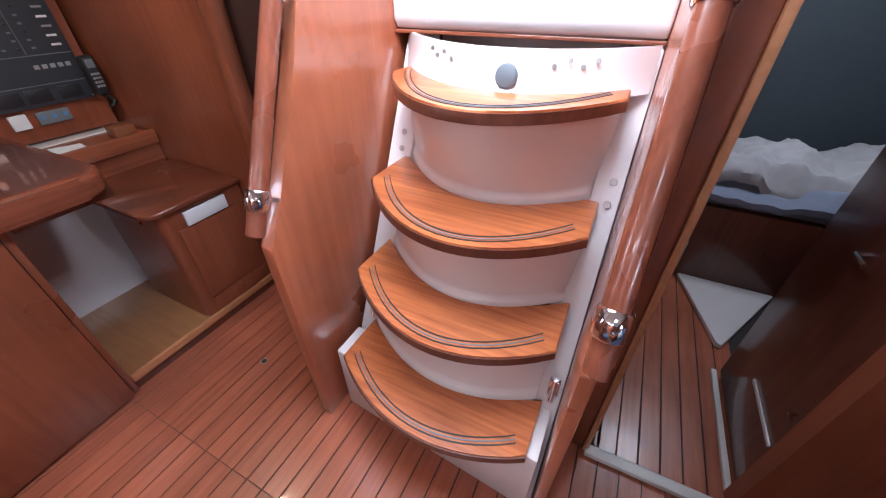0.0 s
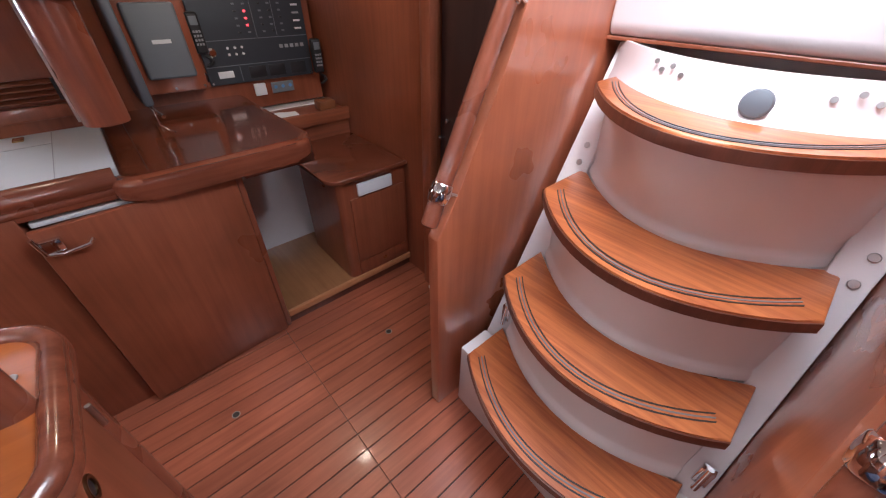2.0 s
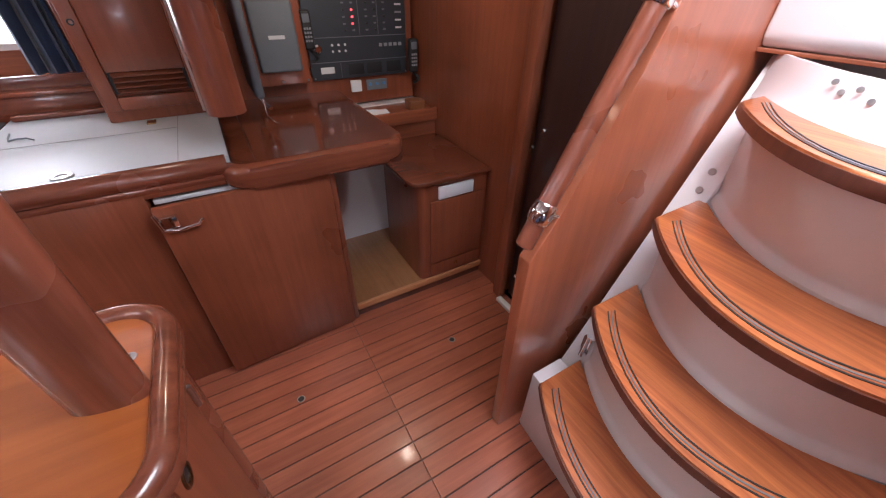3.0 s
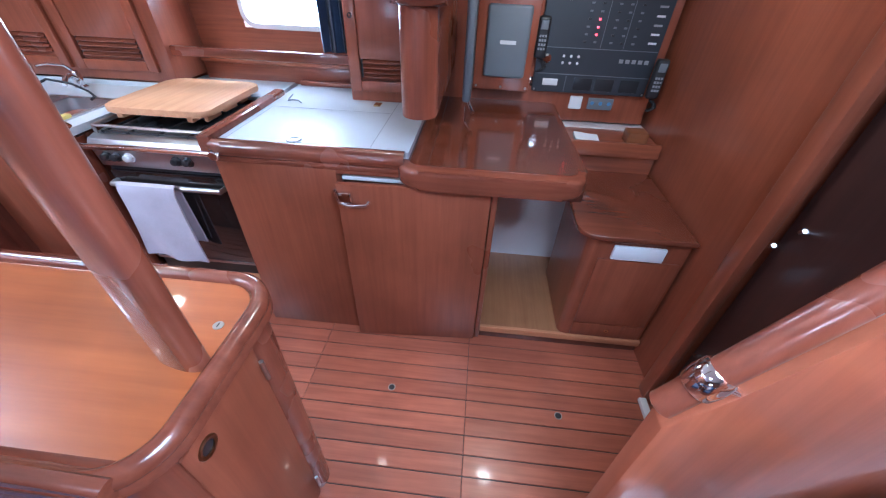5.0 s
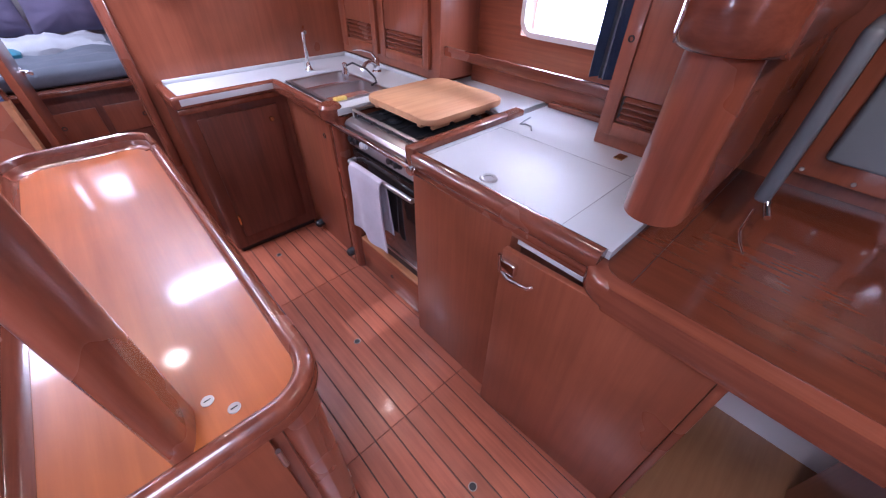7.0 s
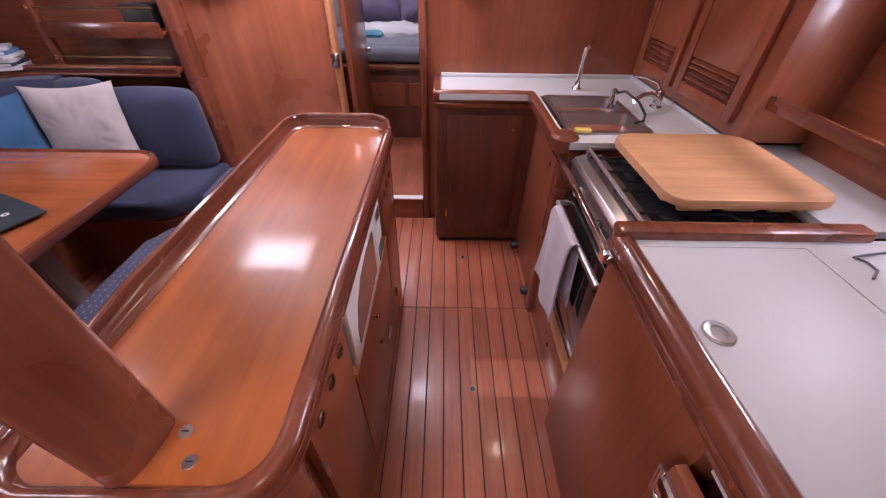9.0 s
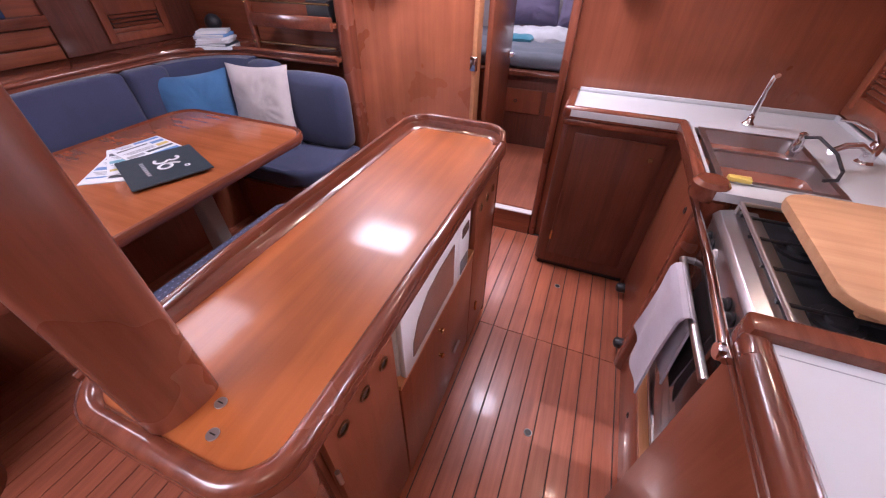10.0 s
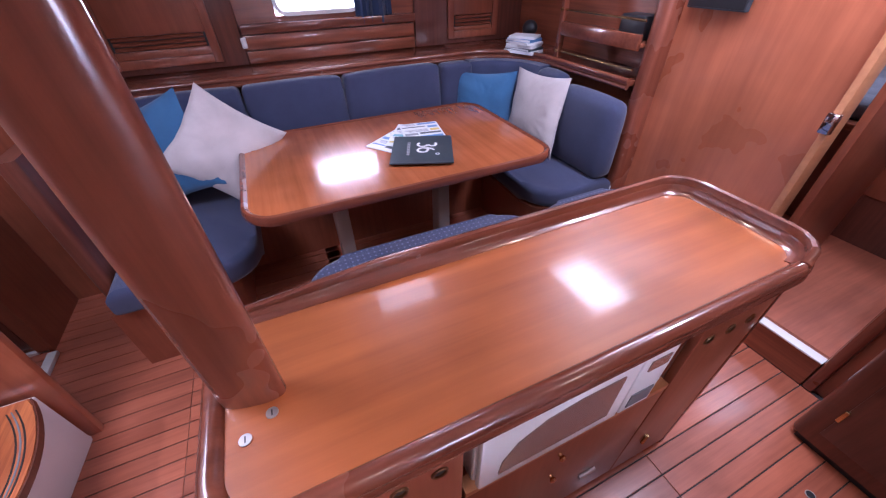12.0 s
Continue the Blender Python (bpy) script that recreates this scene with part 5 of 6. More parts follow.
SHIFT = Vector((-0.035, -0.016, 0.026))
# partition nose between galley and chart table
part_wall = thing("partition", (-1.1, 0.85, 1.01), "mahogany half-height partition with a rounded nose and collar", "partition", "", "structure")
nose = [(-1.56, 0.80), (-0.72, 0.80)] + [(-0.72 + 0.055 * math.cos(radians(a)), 0.855 + 0.055 * math.sin(radians(a))) for a in range(-90, 91, 15)] + [(-0.72, 0.91), (-1.56, 0.91)]
part("panel", prism(B(), nose, "z", 1.012, 1.34), TRIM_Z, part_wall, "rounded mahogany nose")
collar = [(-1.56, 0.775), (-0.72, 0.775)] + [(-0.72 + 0.082 * math.cos(radians(a)), 0.855 + 0.080 * math.sin(radians(a))) for a in range(-90, 91, 15)] + [(-0.72, 0.935), (-1.56, 0.935)]
part("collar", prism(B(), collar, "z", 1.305, 1.42, 0.02, 3, True), TRIM, part_wall, "wider rounded collar")
part("upper_panel", prism(B(), nose, "z", 1.42, CEIL), TRIM_Z, part_wall, "upper panel")
part("light_edge", box(B(), -0.76, -0.752, 0.792, 0.801, 1.015, 1.31), ALU, part_wall, "thin pale edge strip", False)

SHIFT = Vector((0, 0, 0))


# ---- island ----
IX0, IX1, IY0, IY1 = -0.112, 0.302, -0.628, 0.655
isl = thing("island_unit", (0.08, -0.07, 0), "varnished cherry island counter with lockers and a microwave niche", "kitchen island")
part("body", prism(B(), [(-0.070, 0.288), (-0.070, 0.60), (0.262, 0.60), (0.262, -0.575), (-0.070, -0.575), (-0.070, -0.290), (0.16, -0.290), (0.16, 0.288)], "z", 0.02, 0.862), MAHO, isl, "mahogany carcass")
part("lower_body", box(B(), -0.070, 0.262, -0.290, 0.288, 0.02, 0.585), MAHO, isl, "mahogany carcass under the niche")
part("plinth", box(B(), -0.060, 0.25, -0.56, 0.58, 0.0, 0.02), BLACK, isl, "dark plinth")
part("corner_post", prism(B(), round_rect(-0.090, 0.0, 0.525, 0.618, 0.045), "z", 0.0, 0.862), TRIM_Z, isl, "rounded corner post")
part("corner_post", prism(B(), round_rect(0.19, 0.275, 0.535, 0.618, 0.045), "z", 0.0, 0.862), TRIM_Z, isl, "rounded corner post")
part("corner_post", prism(B(), round_rect(-0.090, -0.03, -0.592, -0.54, 0.025), "z", 0.0, 0.862), TRIM_Z, isl, "rounded corner post")
part("frieze", prism(B(), round_rect(-0.098, 0.285, -0.605, 0.630, 0.07, 6), "z", 0.846, 0.862), TRIM, isl, "mahogany frieze under the top")
part("worktop", prism(B(), round_rect(IX0 + 0.02, IX1 - 0.02, IY0 + 0.02, IY1 - 0.02, 0.085, 8), "z", 0.865, 0.898), TOP, isl, "glossy orange cherry top")


def sweep_rim(bm, outline, prof):
    """Carries a profile (inward offset, height) round a closed outline."""
    k = len(outline)
    rings = []
    for i in range(k):
        p, a, b = Vector(outline[i]), Vector(outline[i - 1]), Vector(outline[(i + 1) % k])
        d = (b - a).normalized()
        n = Vector((-d.y, d.x))
        rings.append([bm.verts.new((p.x + n.x * o, p.y + n.y * o, z)) for o, z in prof])
    m = len(prof)
    for i in range(k):
        a, b = rings[i], rings[(i + 1) % k]
        for j in range(m):
            bm.faces.new((a[j], a[(j + 1) % m], b[(j + 1) % m], b[j]))
    return bm


rim_line = round_rect(IX0, IX1, IY0, IY1, 0.10, 9)
part("rim", sweep_rim(B(), rim_line, [(0.040, 0.862), (0.006, 0.862), (0.0, 0.868), (0.0, 0.880), (0.003, 0.886), (0.0, 0.892), (0.002, 0.902), (0.008, 0.909), (0.017, 0.913), (0.026, 0.911), (0.033, 0.904), (0.036, 0.8975)]), TRIM, isl, "rounded mahogany edge")


def high_fiddle():
    """Raised fiddle along the port side and the forward end, with a hollow inner face."""
    line = [(IX1 - 0.004, IY1 - 0.045), (IX1 - 0.004, 0.3), (IX1 - 0.004, -0.1), (IX1 - 0.004, IY0 + 0.10)]
    line += [(IX1 - 0.104 + 0.10 * math.cos(radians(a)), IY0 + 0.104 + 0.10 * math.sin(radians(a))) for a in (-10, -25, -40, -55, -70, -85)]
    line += [(0.10, IY0 + 0.004), (IX0 + 0.104, IY0 + 0.004)]
    line += [(IX0 + 0.104 + 0.10 * math.cos(radians(a)), IY0 + 0.104 + 0.10 * math.sin(radians(a))) for a in (-95, -115, -135, -155, -172)]
    prof = [(0.0, 0.866), (0.0, 0.932), (0.004, 0.940), (0.012, 0.944), (0.019, 0.941), (0.022, 0.933), (0.0215, 0.922), (0.026, 0.917), (0.0285, 0.909), (0.034, 0.903), (0.044, 0.899), (0.044, 0.866)]
    bm = B()
    rings = []
    for i, p in enumerate(line):
        d = (Vector(line[min(i + 1, len(line) - 1)]) - Vector(line[max(i - 1, 0)])).normalized()
        n = Vector((d.y, -d.x))
        low = 1.0 if 0 < i < len(line) - 1 else 0.35
        rings.append([bm.verts.new((p[0] + n.x * o, p[1] + n.y * o, 0.90 + (z - 0.90) * low if z > 0.90 else z)) for o, z in prof])
    for a, b in zip(rings, rings[1:]):
        for j in range(len(prof)):
            bm.faces.new((a[j], a[(j + 1) % len(prof)], b[(j + 1) % len(prof)], b[j]))
    bm.faces.new(rings[0]), bm.faces.new(rings[-1][::-1])
    return bm


part("fiddle", high_fiddle(), TRIM, isl, "raised dark mahogany fiddle")


def island_door(y0, y1, z0, z1, pulls, name="door"):
    d = part(name, box(B(), -0.092, -0.071, y0, y1, z0, z1, 0.003), MAHO, isl, "plain mahogany front")
    for y, z in pulls:
        part("pull", ring((-0.092, y, z), (-1, 0, 0), 0.016, 0.011, 0.004), BRONZE, d, "round dull finger pull")
        part("pull_hole", disc((-0.0918, y, z), (-1, 0, 0), 0.010, 0.0005), BLACK, d, "dark hole")
    return d


da = island_door(0.292, 0.522, 0.07, 0.828, [(0.478, 0.785), (0.407, 0.783), (0.337, 0.782)])
part("pale_edge", box(B(), -0.0915, -0.072, 0.292, 0.522, 0.829, 0.838), PALE_WOOD, da, "pale top edge")
for z in (0.20, 0.66):
    part("hinge", tube(B(), [(-0.096, 0.524, z), (-0.096, 0.524, z + 0.05)], 0.005), STEEL, da, "small hinge")
dl = island_door(-0.284, 0.284, 0.06, 0.585, [])
part("pale_edge", box(B(), -0.0925, -0.06, -0.284, 0.284, 0.586, 0.606), PALE_WOOD, dl, "pale shelf edge")
for z in (0.535, 0.405):
    part("knob", lathe(B(), [(0.006, 0), (0.005, 0.006), (0.010, 0.012), (0.007, 0.016)], (-0.092, 0.036, z), (-1, 0, 0), 12), BRASS, dl, "small knob")
part("hinge", tube(B(), [(-0.096, -0.16, 0.235), (-0.096, -0.10, 0.235)], 0.006), STEEL, dl, "steel hinge")
df = island_door(-0.540, -0.292, 0.05, 0.838, [(-0.476, 0.757), (-0.405, 0.757), (-0.332, 0.757)])
part("hinge", tube(B(), [(-0.096, -0.37, 0.20), (-0.096, -0.37, 0.25)], 0.006), BRASS, df, "brass hinge")
ad = part("aft_door", box(B(), 0.012, 0.222, 0.601, 0.620, 0.05, 0.815, 0.003), MAHO, isl, "plain aft locker door")
part("pull", ring((0.181, 0.620, 0.775), (0, 1, 0), 0.022, 0.014, 0.004), BRONZE, ad, "oval finger pull")
part("pull_hole", disc((0.181, 0.6195, 0.775), (0, 1, 0), 0.014, 0.001), BLACK, ad, "dark hole")
for z in (0.10, 0.71):
    part("hinge", tube(B(), [(0.010, 0.624, z), (0.010, 0.624, z + 0.06)], 0.005), STEEL, ad, "pale hinge")

SHIFT = Vector((-0.019, 0, 0))
micro = thing("microwave", (0.0, 0.02, 0.585), "white microwave oven with a smoky window in its niche", "microwave")
part("case", box(B(), -0.058, 0.155, -0.212, 0.262, 0.594, 0.842, 0.006), WHITE_PLASTIC, micro, "white case")
mdoor = part("door", box(B(), -0.076, -0.059, -0.108, 0.258, 0.600, 0.838, 0.005), WHITE_PLASTIC, micro, "white door")
win = [(0.215, 0.640), (0.210, 0.690), (0.180, 0.745), (0.120, 0.782), (0.04, 0.795), (-0.065, 0.795), (-0.065, 0.640)]
part("window", prism(B(), win, "x", -0.0785, -0.075), SMOKE, mdoor, "smoky window", False)
cp = part("control_panel", box(B(), -0.076, -0.059, -0.210, -0.113, 0.600, 0.838, 0.005), WHITE_PLASTIC, micro, "control panel")
part("display", box(B(), -0.0785, -0.075, -0.190, -0.134, 0.765, 0.800), SMOKE, cp, "dark display", False)
part("button", box(B(), -0.0785, -0.075, -0.196, -0.128, 0.622, 0.675, 0.001), GREY, cp, "door button", False)
for k in range(3):
    part("foot", disc((0.0, -0.16 + 0.18 * k, 0.585), (0, 0, 1), 0.015, 0.010), BLACK, micro, "rubber foot")

SHIFT = Vector((0, 0, 0))
post = thing("mast_post", (0.098, 0.576, 0.898), "thick oval varnished mahogany grab post standing on the island", "post")
oval = []
for k in range(32):
    c, q = math.cos(2 * math.pi * k / 32), math.sin(2 * math.pi * k / 32)
    px, py = 0.020 * math.copysign(abs(c) ** 0.8, c), 0.049 * math.copysign(abs(q) ** 0.8, q)
    oval.append((0.098 + px * 0.98 + py * 0.19, 0.576 + py * 0.98 - px * 0.19))
part("shaft", prism(B(), oval, "z", 0.898, CEIL), TRIM_Z, post, "oval varnished shaft")
for x, y in ((0.054, 0.552), (0.027, 0.591)):
    sc = part("screw", disc((x, y, 0.8985), (0, 0, 1), 0.0095, 0.002, 16), STEEL, post, "countersunk steel screw")
    part("screw_slot", box(B(), x - 0.005, x + 0.005, y - 0.001, y + 0.001, 0.9004, 0.9010), BLACK, sc, "cross slot", False)

# bench behind the island
for y0, y1, x1 in ((-0.50, 0.50, 0.87), (-1.12, -0.53, 0.83)):
    bench = thing("bench_seat", (0.6, (y0 + y1) / 2, 0), "navy dotted bench cushion behind the island", "bench")
    part("base", box(B(), 0.304, x1 - 0.05, y0 + 0.03, y1 - 0.03, 0.0, 0.37, 0.01), MAHO, bench, "mahogany bench base")
    bm = prism(B(), round_rect(0.304, x1, y0, y1, 0.16, 8, (0, 1, 1, 0)), "z", 0.37, 0.525, 0.03, 4, True)
    part("cushion", bm, NAVY_DOT, bench, "dotted navy cushion")

# ---- dinette ----
table = thing("dinette_table", (1.37, -0.05, 0), "large varnished cherry dinette table with rounded corners on two grey legs", "table")


TX0, TX1, TY0, TY1 = 0.925, 1.815, -0.745, 0.645
t_line = round_rect(TX0, TX1, TY0, TY1, 0.13, 8)
part("tabletop", prism(B(), round_rect(TX0 + 0.012, TX1 - 0.012, TY0 + 0.012, TY1 - 0.012, 0.12, 8), "z", 0.693, 0.720), TABLE, table, "varnished cherry top")
part("edge", sweep_rim(B(), t_line, [(0.030, 0.688), (0.004, 0.688), (0.0, 0.695), (0.0, 0.716), (0.006, 0.726), (0.016, 0.728), (0.026, 0.7215), (0.030, 0.719)]), TRIM, table, "raised rounded edge")
for y in (-0.27, 0.27):
    pts = [(1.21, 0.0), (1.33, 0.0), (1.305, 0.69), (1.235, 0.69)]
    part("leg", prism(B(), pts, "y", y - 0.035, y + 0.035, 0.012, 3), GREY_LEG, table, "tapered grey metal leg")
    part("foot", box(B(), 1.16, 1.42, y - 0.06, y + 0.06, 0.0, 0.02, 0.006), GREY_LEG, table, "floor plate")

# magazines and the folder
def sheet(name, cx, cy, w, h, turn, z, thick, material, label, category="magazine"):
    t = thing(name, (cx, cy, z), label, category)
    bm = cube(-w / 2, w / 2, -h / 2, h / 2, 0, thick, 0.0008, 1)
    m = Matrix.Translation((cx, cy, z)) @ Matrix.Rotation(radians(turn), 4, "Z")
    bmesh.ops.transform(bm, matrix=m, verts=bm.verts)
    part("cover", bm, material, t, "printed cover", False)
    return t, m


def patch(owner, m, x0, x1, y0, y1, z, material, label="printed block"):
    bm = cube(x0, x1, y0, y1, z, z + 0.0006)
    bmesh.ops.transform(bm, matrix=m, verts=bm.verts)
    return part("print", bm, material, owner, label, False)


for k, (cx, cy, a) in enumerate(((1.405, -0.110, 36), (1.43, -0.185, 58), (1.425, -0.245, 80))):
    mg, m = sheet("magazine", cx, cy, 0.21, 0.29, a, 0.7205 + 0.004 * k, 0.0035, PAPER, "colourful boating magazine fanned out on the table")
    rm = random.Random(40 + k)
    for j in range(6):
        y0, cut = -0.136 + 0.045 * j, rm.uniform(-0.05, 0.05)
        inks = rm.sample((PRINT_B, PRINT_Y, PRINT_TEAL, GREY_MARK, INK), 2)
        patch(mg, m, -0.095, cut - 0.006, y0, y0 + rm.uniform(0.015, 0.038), 0.0035, inks[0])
        if j % 2:
            patch(mg, m, cut + 0.006, 0.095, y0, y0 + rm.uniform(0.010, 0.038), 0.0035, inks[1])
        else:
            for q in range(3):
                patch(mg, m, cut + 0.006, 0.090 - 0.01 * q, y0 + 0.012 * q, y0 + 0.012 * q + 0.005, 0.0035, GREY_MARK, "line of small print")
folder, m = sheet("folder", 1.222, -0.160, 0.310, 0.285, 157, 0.7325, 0.006, INK, "slate grey presentation folder with pale emblem lying on magazines", "folder")


def arc(bm, cx, cy, r, w, a0, a1, n=18):
    """A flat bent bar of width w round (cx, cy), from angle a0 to a1 in degrees."""
    turns = [math.radians(a0 + (a1 - a0) * i / n) for i in range(n + 1)]
    outer = [(cx + (r + w / 2) * math.cos(q), cy + (r + w / 2) * math.sin(q)) for q in turns]
    inner = [(cx + (r - w / 2) * math.cos(q), cy + (r - w / 2) * math.sin(q)) for q in turns]
    return prism(bm, outer + inner[::-1], "z", 0.0064, 0.0070)


def emblem(m, owner):
    for pieces in (((-0.047, 0.041, 0.019, -80, 140), (-0.047, -0.004, 0.024, -140, 80)),
                   ((0.018, -0.003, 0.024, 0, 359), (0.050, 0.004, 0.056, 124, 184)),
                   ((0.064, 0.066, 0.008, 0, 359),)):
        bm = B()
        for cx, cy, r, a0, a1 in pieces:
            arc(bm, cx, cy + 0.006, r, 0.012 if r > 0.01 else 0.006, a0, a1)
        bmesh.ops.recalc_face_normals(bm, faces=bm.faces)
        bmesh.ops.transform(bm, matrix=m, verts=bm.verts)
        part("mark", bm, PAPER, owner, "pale printed emblem", False)


emblem(m, folder)
for k in range(8):
    patch(folder, m, -0.075 + 0.019 * k, -0.063 + 0.019 * k, -0.072, -0.058, 0.006, GREY_MARK, "small line of print")

# settee: bases, seats and backs
settee = thing("settee", (1.6, 0.0, 0), "U-shaped settee upholstered in navy cloth on a mahogany base", "sofa")
part("base", prism(B(), round_rect(1.00, 2.2, -1.21, -0.76, 0.16, 6, (0, 0, 0, 1)), "z", 0.0, 0.325), MAHO, settee, "curved mahogany base")
part("base", box(B(), 1.66, 2.2, -0.76, 0.80, 0.0, 0.325), MAHO, settee, "mahogany base")
part("base", prism(B(), round_rect(1.14, 2.2, 0.80, 1.26, 0.14, 6, (1, 0, 0, 0)), "z", 0.0, 0.325), MAHO, settee, "curved mahogany base")
part("seat_lip", prism(B(), round_rect(0.975, 2.2, -1.21, -0.725, 0.20, 8, (0, 0, 0, 1)), "z", 0.325, 0.342, 0.004, 2, True), TRIM, settee, "mahogany seat edge")
part("seat", prism(B(), round_rect(0.975, 2.1, -1.20, -0.72, 0.20, 8, (0, 0, 0, 1)), "z", 0.342, 0.452, 0.035, 4, True), NAVY, settee, "navy seat cushion")
part("seat", cushion(B(), 1.62, 2.1, -0.715, 0.745, 0.335, 0.448), NAVY, settee, "navy seat cushion")
part("seat", prism(B(), round_rect(1.10, 2.1, 0.66, 1.22, 0.19, 8, (1, 0, 0, 0)), "z", 0.335, 0.455, 0.035, 4, True), NAVY, settee, "navy seat cushion")
for y0, y1 in ((-0.575, 0.020), (0.035, 0.560), (0.575, 1.08)):
    bm = cushion(B(), 1.900, 2.005, y0, y1, 0.445, 0.930, 0.022, 0.014)
    bmesh.ops.transform(bm, matrix=Matrix.Translation((1.90, 0, 0.445)) @ Matrix.Rotation(radians(5), 4, "Y") @ Matrix.Translation((-1.90, 0, -0.445)), verts=bm.verts)
    part("backrest", bm, NAVY, settee, "navy back cushion")
# curved corner back
CX, CY = 1.645, -0.80
bm = B()
rows = []
for k in range(15):
    a = radians(90 * k / 14)
    ci = [(CX + (0.30 - o) * math.cos(a), CY - (0.30 - o) * math.sin(a)) for o in (0.0, -0.10)]
    rows.append([bm.verts.new((*ci[0], 0.448)), bm.verts.new((*ci[0], 0.885)), bm.verts.new(((ci[0][0] * 0.8 + ci[1][0] * 0.2), (ci[0][1] * 0.8 + ci[1][1] * 0.2), 0.915)), bm.verts.new((*ci[1], 0.918)), bm.verts.new((*ci[1], 0.448))])
for a, b in zip(rows, rows[1:]):
    for j in range(5):
        bm.faces.new((a[j], a[(j + 1) % 5], b[(j + 1) % 5], b[j]))
bm.faces.new(rows[0]), bm.faces.new(rows[-1][::-1])
part("corner_back", bm, NAVY, settee, "curved navy corner back")
part("corner_back", cushion(B(), 1.912, 2.030, -0.80, -0.585, 0.45, 0.920, 0.03, 0.008), NAVY, settee, "navy back cushion beside the corner")
part("backrest", cushion(B(), 1.44, 1.66, -1.20, -1.10, 0.45, 0.905, 0.035, 0.012), NAVY, settee, "navy back cushion")
bm = cushion(B(), 0.992, 1.435, -1.205, -1.085, 0.45, 0.862, 0.045, 0.018)
part("backrest", bm, NAVY, settee, "navy end back cushion")
bm = cushion(B(), 1.45, 2.0, 1.11, 1.22, 0.45, 0.925, 0.035, 0.018)
part("backrest", bm, NAVY, settee, "navy back cushion")
structure("wall_settee_aft", prism(B(), round_rect(1.26, 2.4, 1.24, 1.30, 0.02), "z", 0.0, 0.95), MAHO_DARK, "dark mahogany partition behind the settee", "wall", True)
solo("corner_socket", cube(0.985, 1.040, -1.226, -1.196, 0.345, 0.395, 0.006), WHITE_PLASTIC, "small white plastic box at the foot of the pillar", "socket")

ledge = thing("settee_ledge", (2.0, 0, 0.93), "curved mahogany capping ledge above the settee backs", "shelf", "", "structure")
part("cap", box(B(), 2.035, 2.42, -0.80, 1.30, 0.925, 0.950, 0.006), TRIM, ledge, "ledge along the hull")
corner = [(CX + 0.395 * math.cos(radians(a)), CY + 0.395 * math.sin(radians(a))) for a in range(0, -91, -9)]
part("cap_corner", prism(B(), corner + [(CX, -1.46), (2.42, -1.46), (2.42, -0.80)], "z", 0.925, 0.950), TRIM, ledge, "ledge round the corner")
part("cap_end", box(B(), 1.045, CX, -1.46, -1.195, 0.925, 0.950, 0.006), TRIM, ledge, "ledge under the book shelves")
lip_line = [(2.040, 1.26), (2.040, -0.80)] + [(CX + 0.395 * math.cos(radians(a)), CY + 0.395 * math.sin(radians(a))) for a in range(-9, -91, -9)] + [(1.045, -1.195)]
part("lip", tube(B(), [(*p, 0.953) for p in lip_line], 0.013, 10), TRIM, ledge, "rounded lip")
part("lower_lip", tube(B(), [(*p, 0.922) for p in lip_line], 0.011, 10), TRIM, ledge, "lower rounded lip")

for z0, z1 in ((0.952, 1.020), (1.027, 1.103)):
    structure("board_hull_lining", cube(2.390, 2.418, -0.592, 0.484, z0, z1, 0.006), MAHO_Y, "mahogany lining board below the window", "board", True)
solo("window_shelf_rail", cube(2.365, 2.419, -0.595, 0.484, 1.108, 1.160, 0.010), TRIM, "mahogany rail under the settee window", "rail")
solo("wall_switch", cube(2.372, 2.391, 0.470, 0.500, 1.040, 1.095, 0.004), WHITE_PLASTIC, "small white switch on the hull lining", "switch")

pl = thing("settee_locker", (2.3, 0.9, 0.95), "mahogany side locker with louvred door over the settee", "cabinet")
part("body", box(B(), 2.392, 2.42, 0.490, 1.30, 0.951, CEIL, 0.006), MAHO_DARK, pl, "mahogany carcass")
louvred_door(pl, 2.392, 0.62, 1.17, 0.985, 1.60, (1.070, 1.140), -1)
pl2 = thing("settee_corner_locker", (2.3, -1.0, 0.95), "mahogany corner locker with louvred door over the settee", "cabinet")
part("body", box(B(), 2.392, 2.42, -1.455, -0.600, 0.951, CEIL, 0.006), MAHO_DARK, pl2, "mahogany carcass")
louvred_door(pl2, 2.392, -1.24, -0.84, 0.985, 1.60, (1.055, 1.125), -1)

books = thing("bookcase", (1.4, -1.35, 0.95), "open mahogany book shelves with brass retaining rails", "shelf")
part("upright", box(B(), 1.600, 1.628, -1.225, -1.192, 0.951, 1.75, 0.005), TRIM_Z, books, "mahogany upright")
part("shelf_board", box(B(), 1.050, 1.625, -1.46, -1.20, 1.095, 1.112, 0.003), MAHO_X, books, "shelf board")
part("shelf_lip", box(B(), 1.050, 1.602, -1.216, -1.190, 1.082, 1.150, 0.006), TRIM, books, "shelf lip")
for z in (1.000, 1.205):
    part("retaining_rail", tube(B(), [(1.050, -1.205, z), (1.602, -1.205, z)], 0.006, 8), BRASS, books, "brass rail")
    part("rail_socket", disc((1.614, -1.192, z), (0, 1, 0), 0.010, 0.006), BRASS, books, "brass socket")
solo("radio", cube(1.10, 1.25, -1.36, -1.26, 1.1125, 1.215, 0.008), BLACK, "black portable radio on the upper shelf", "radio")

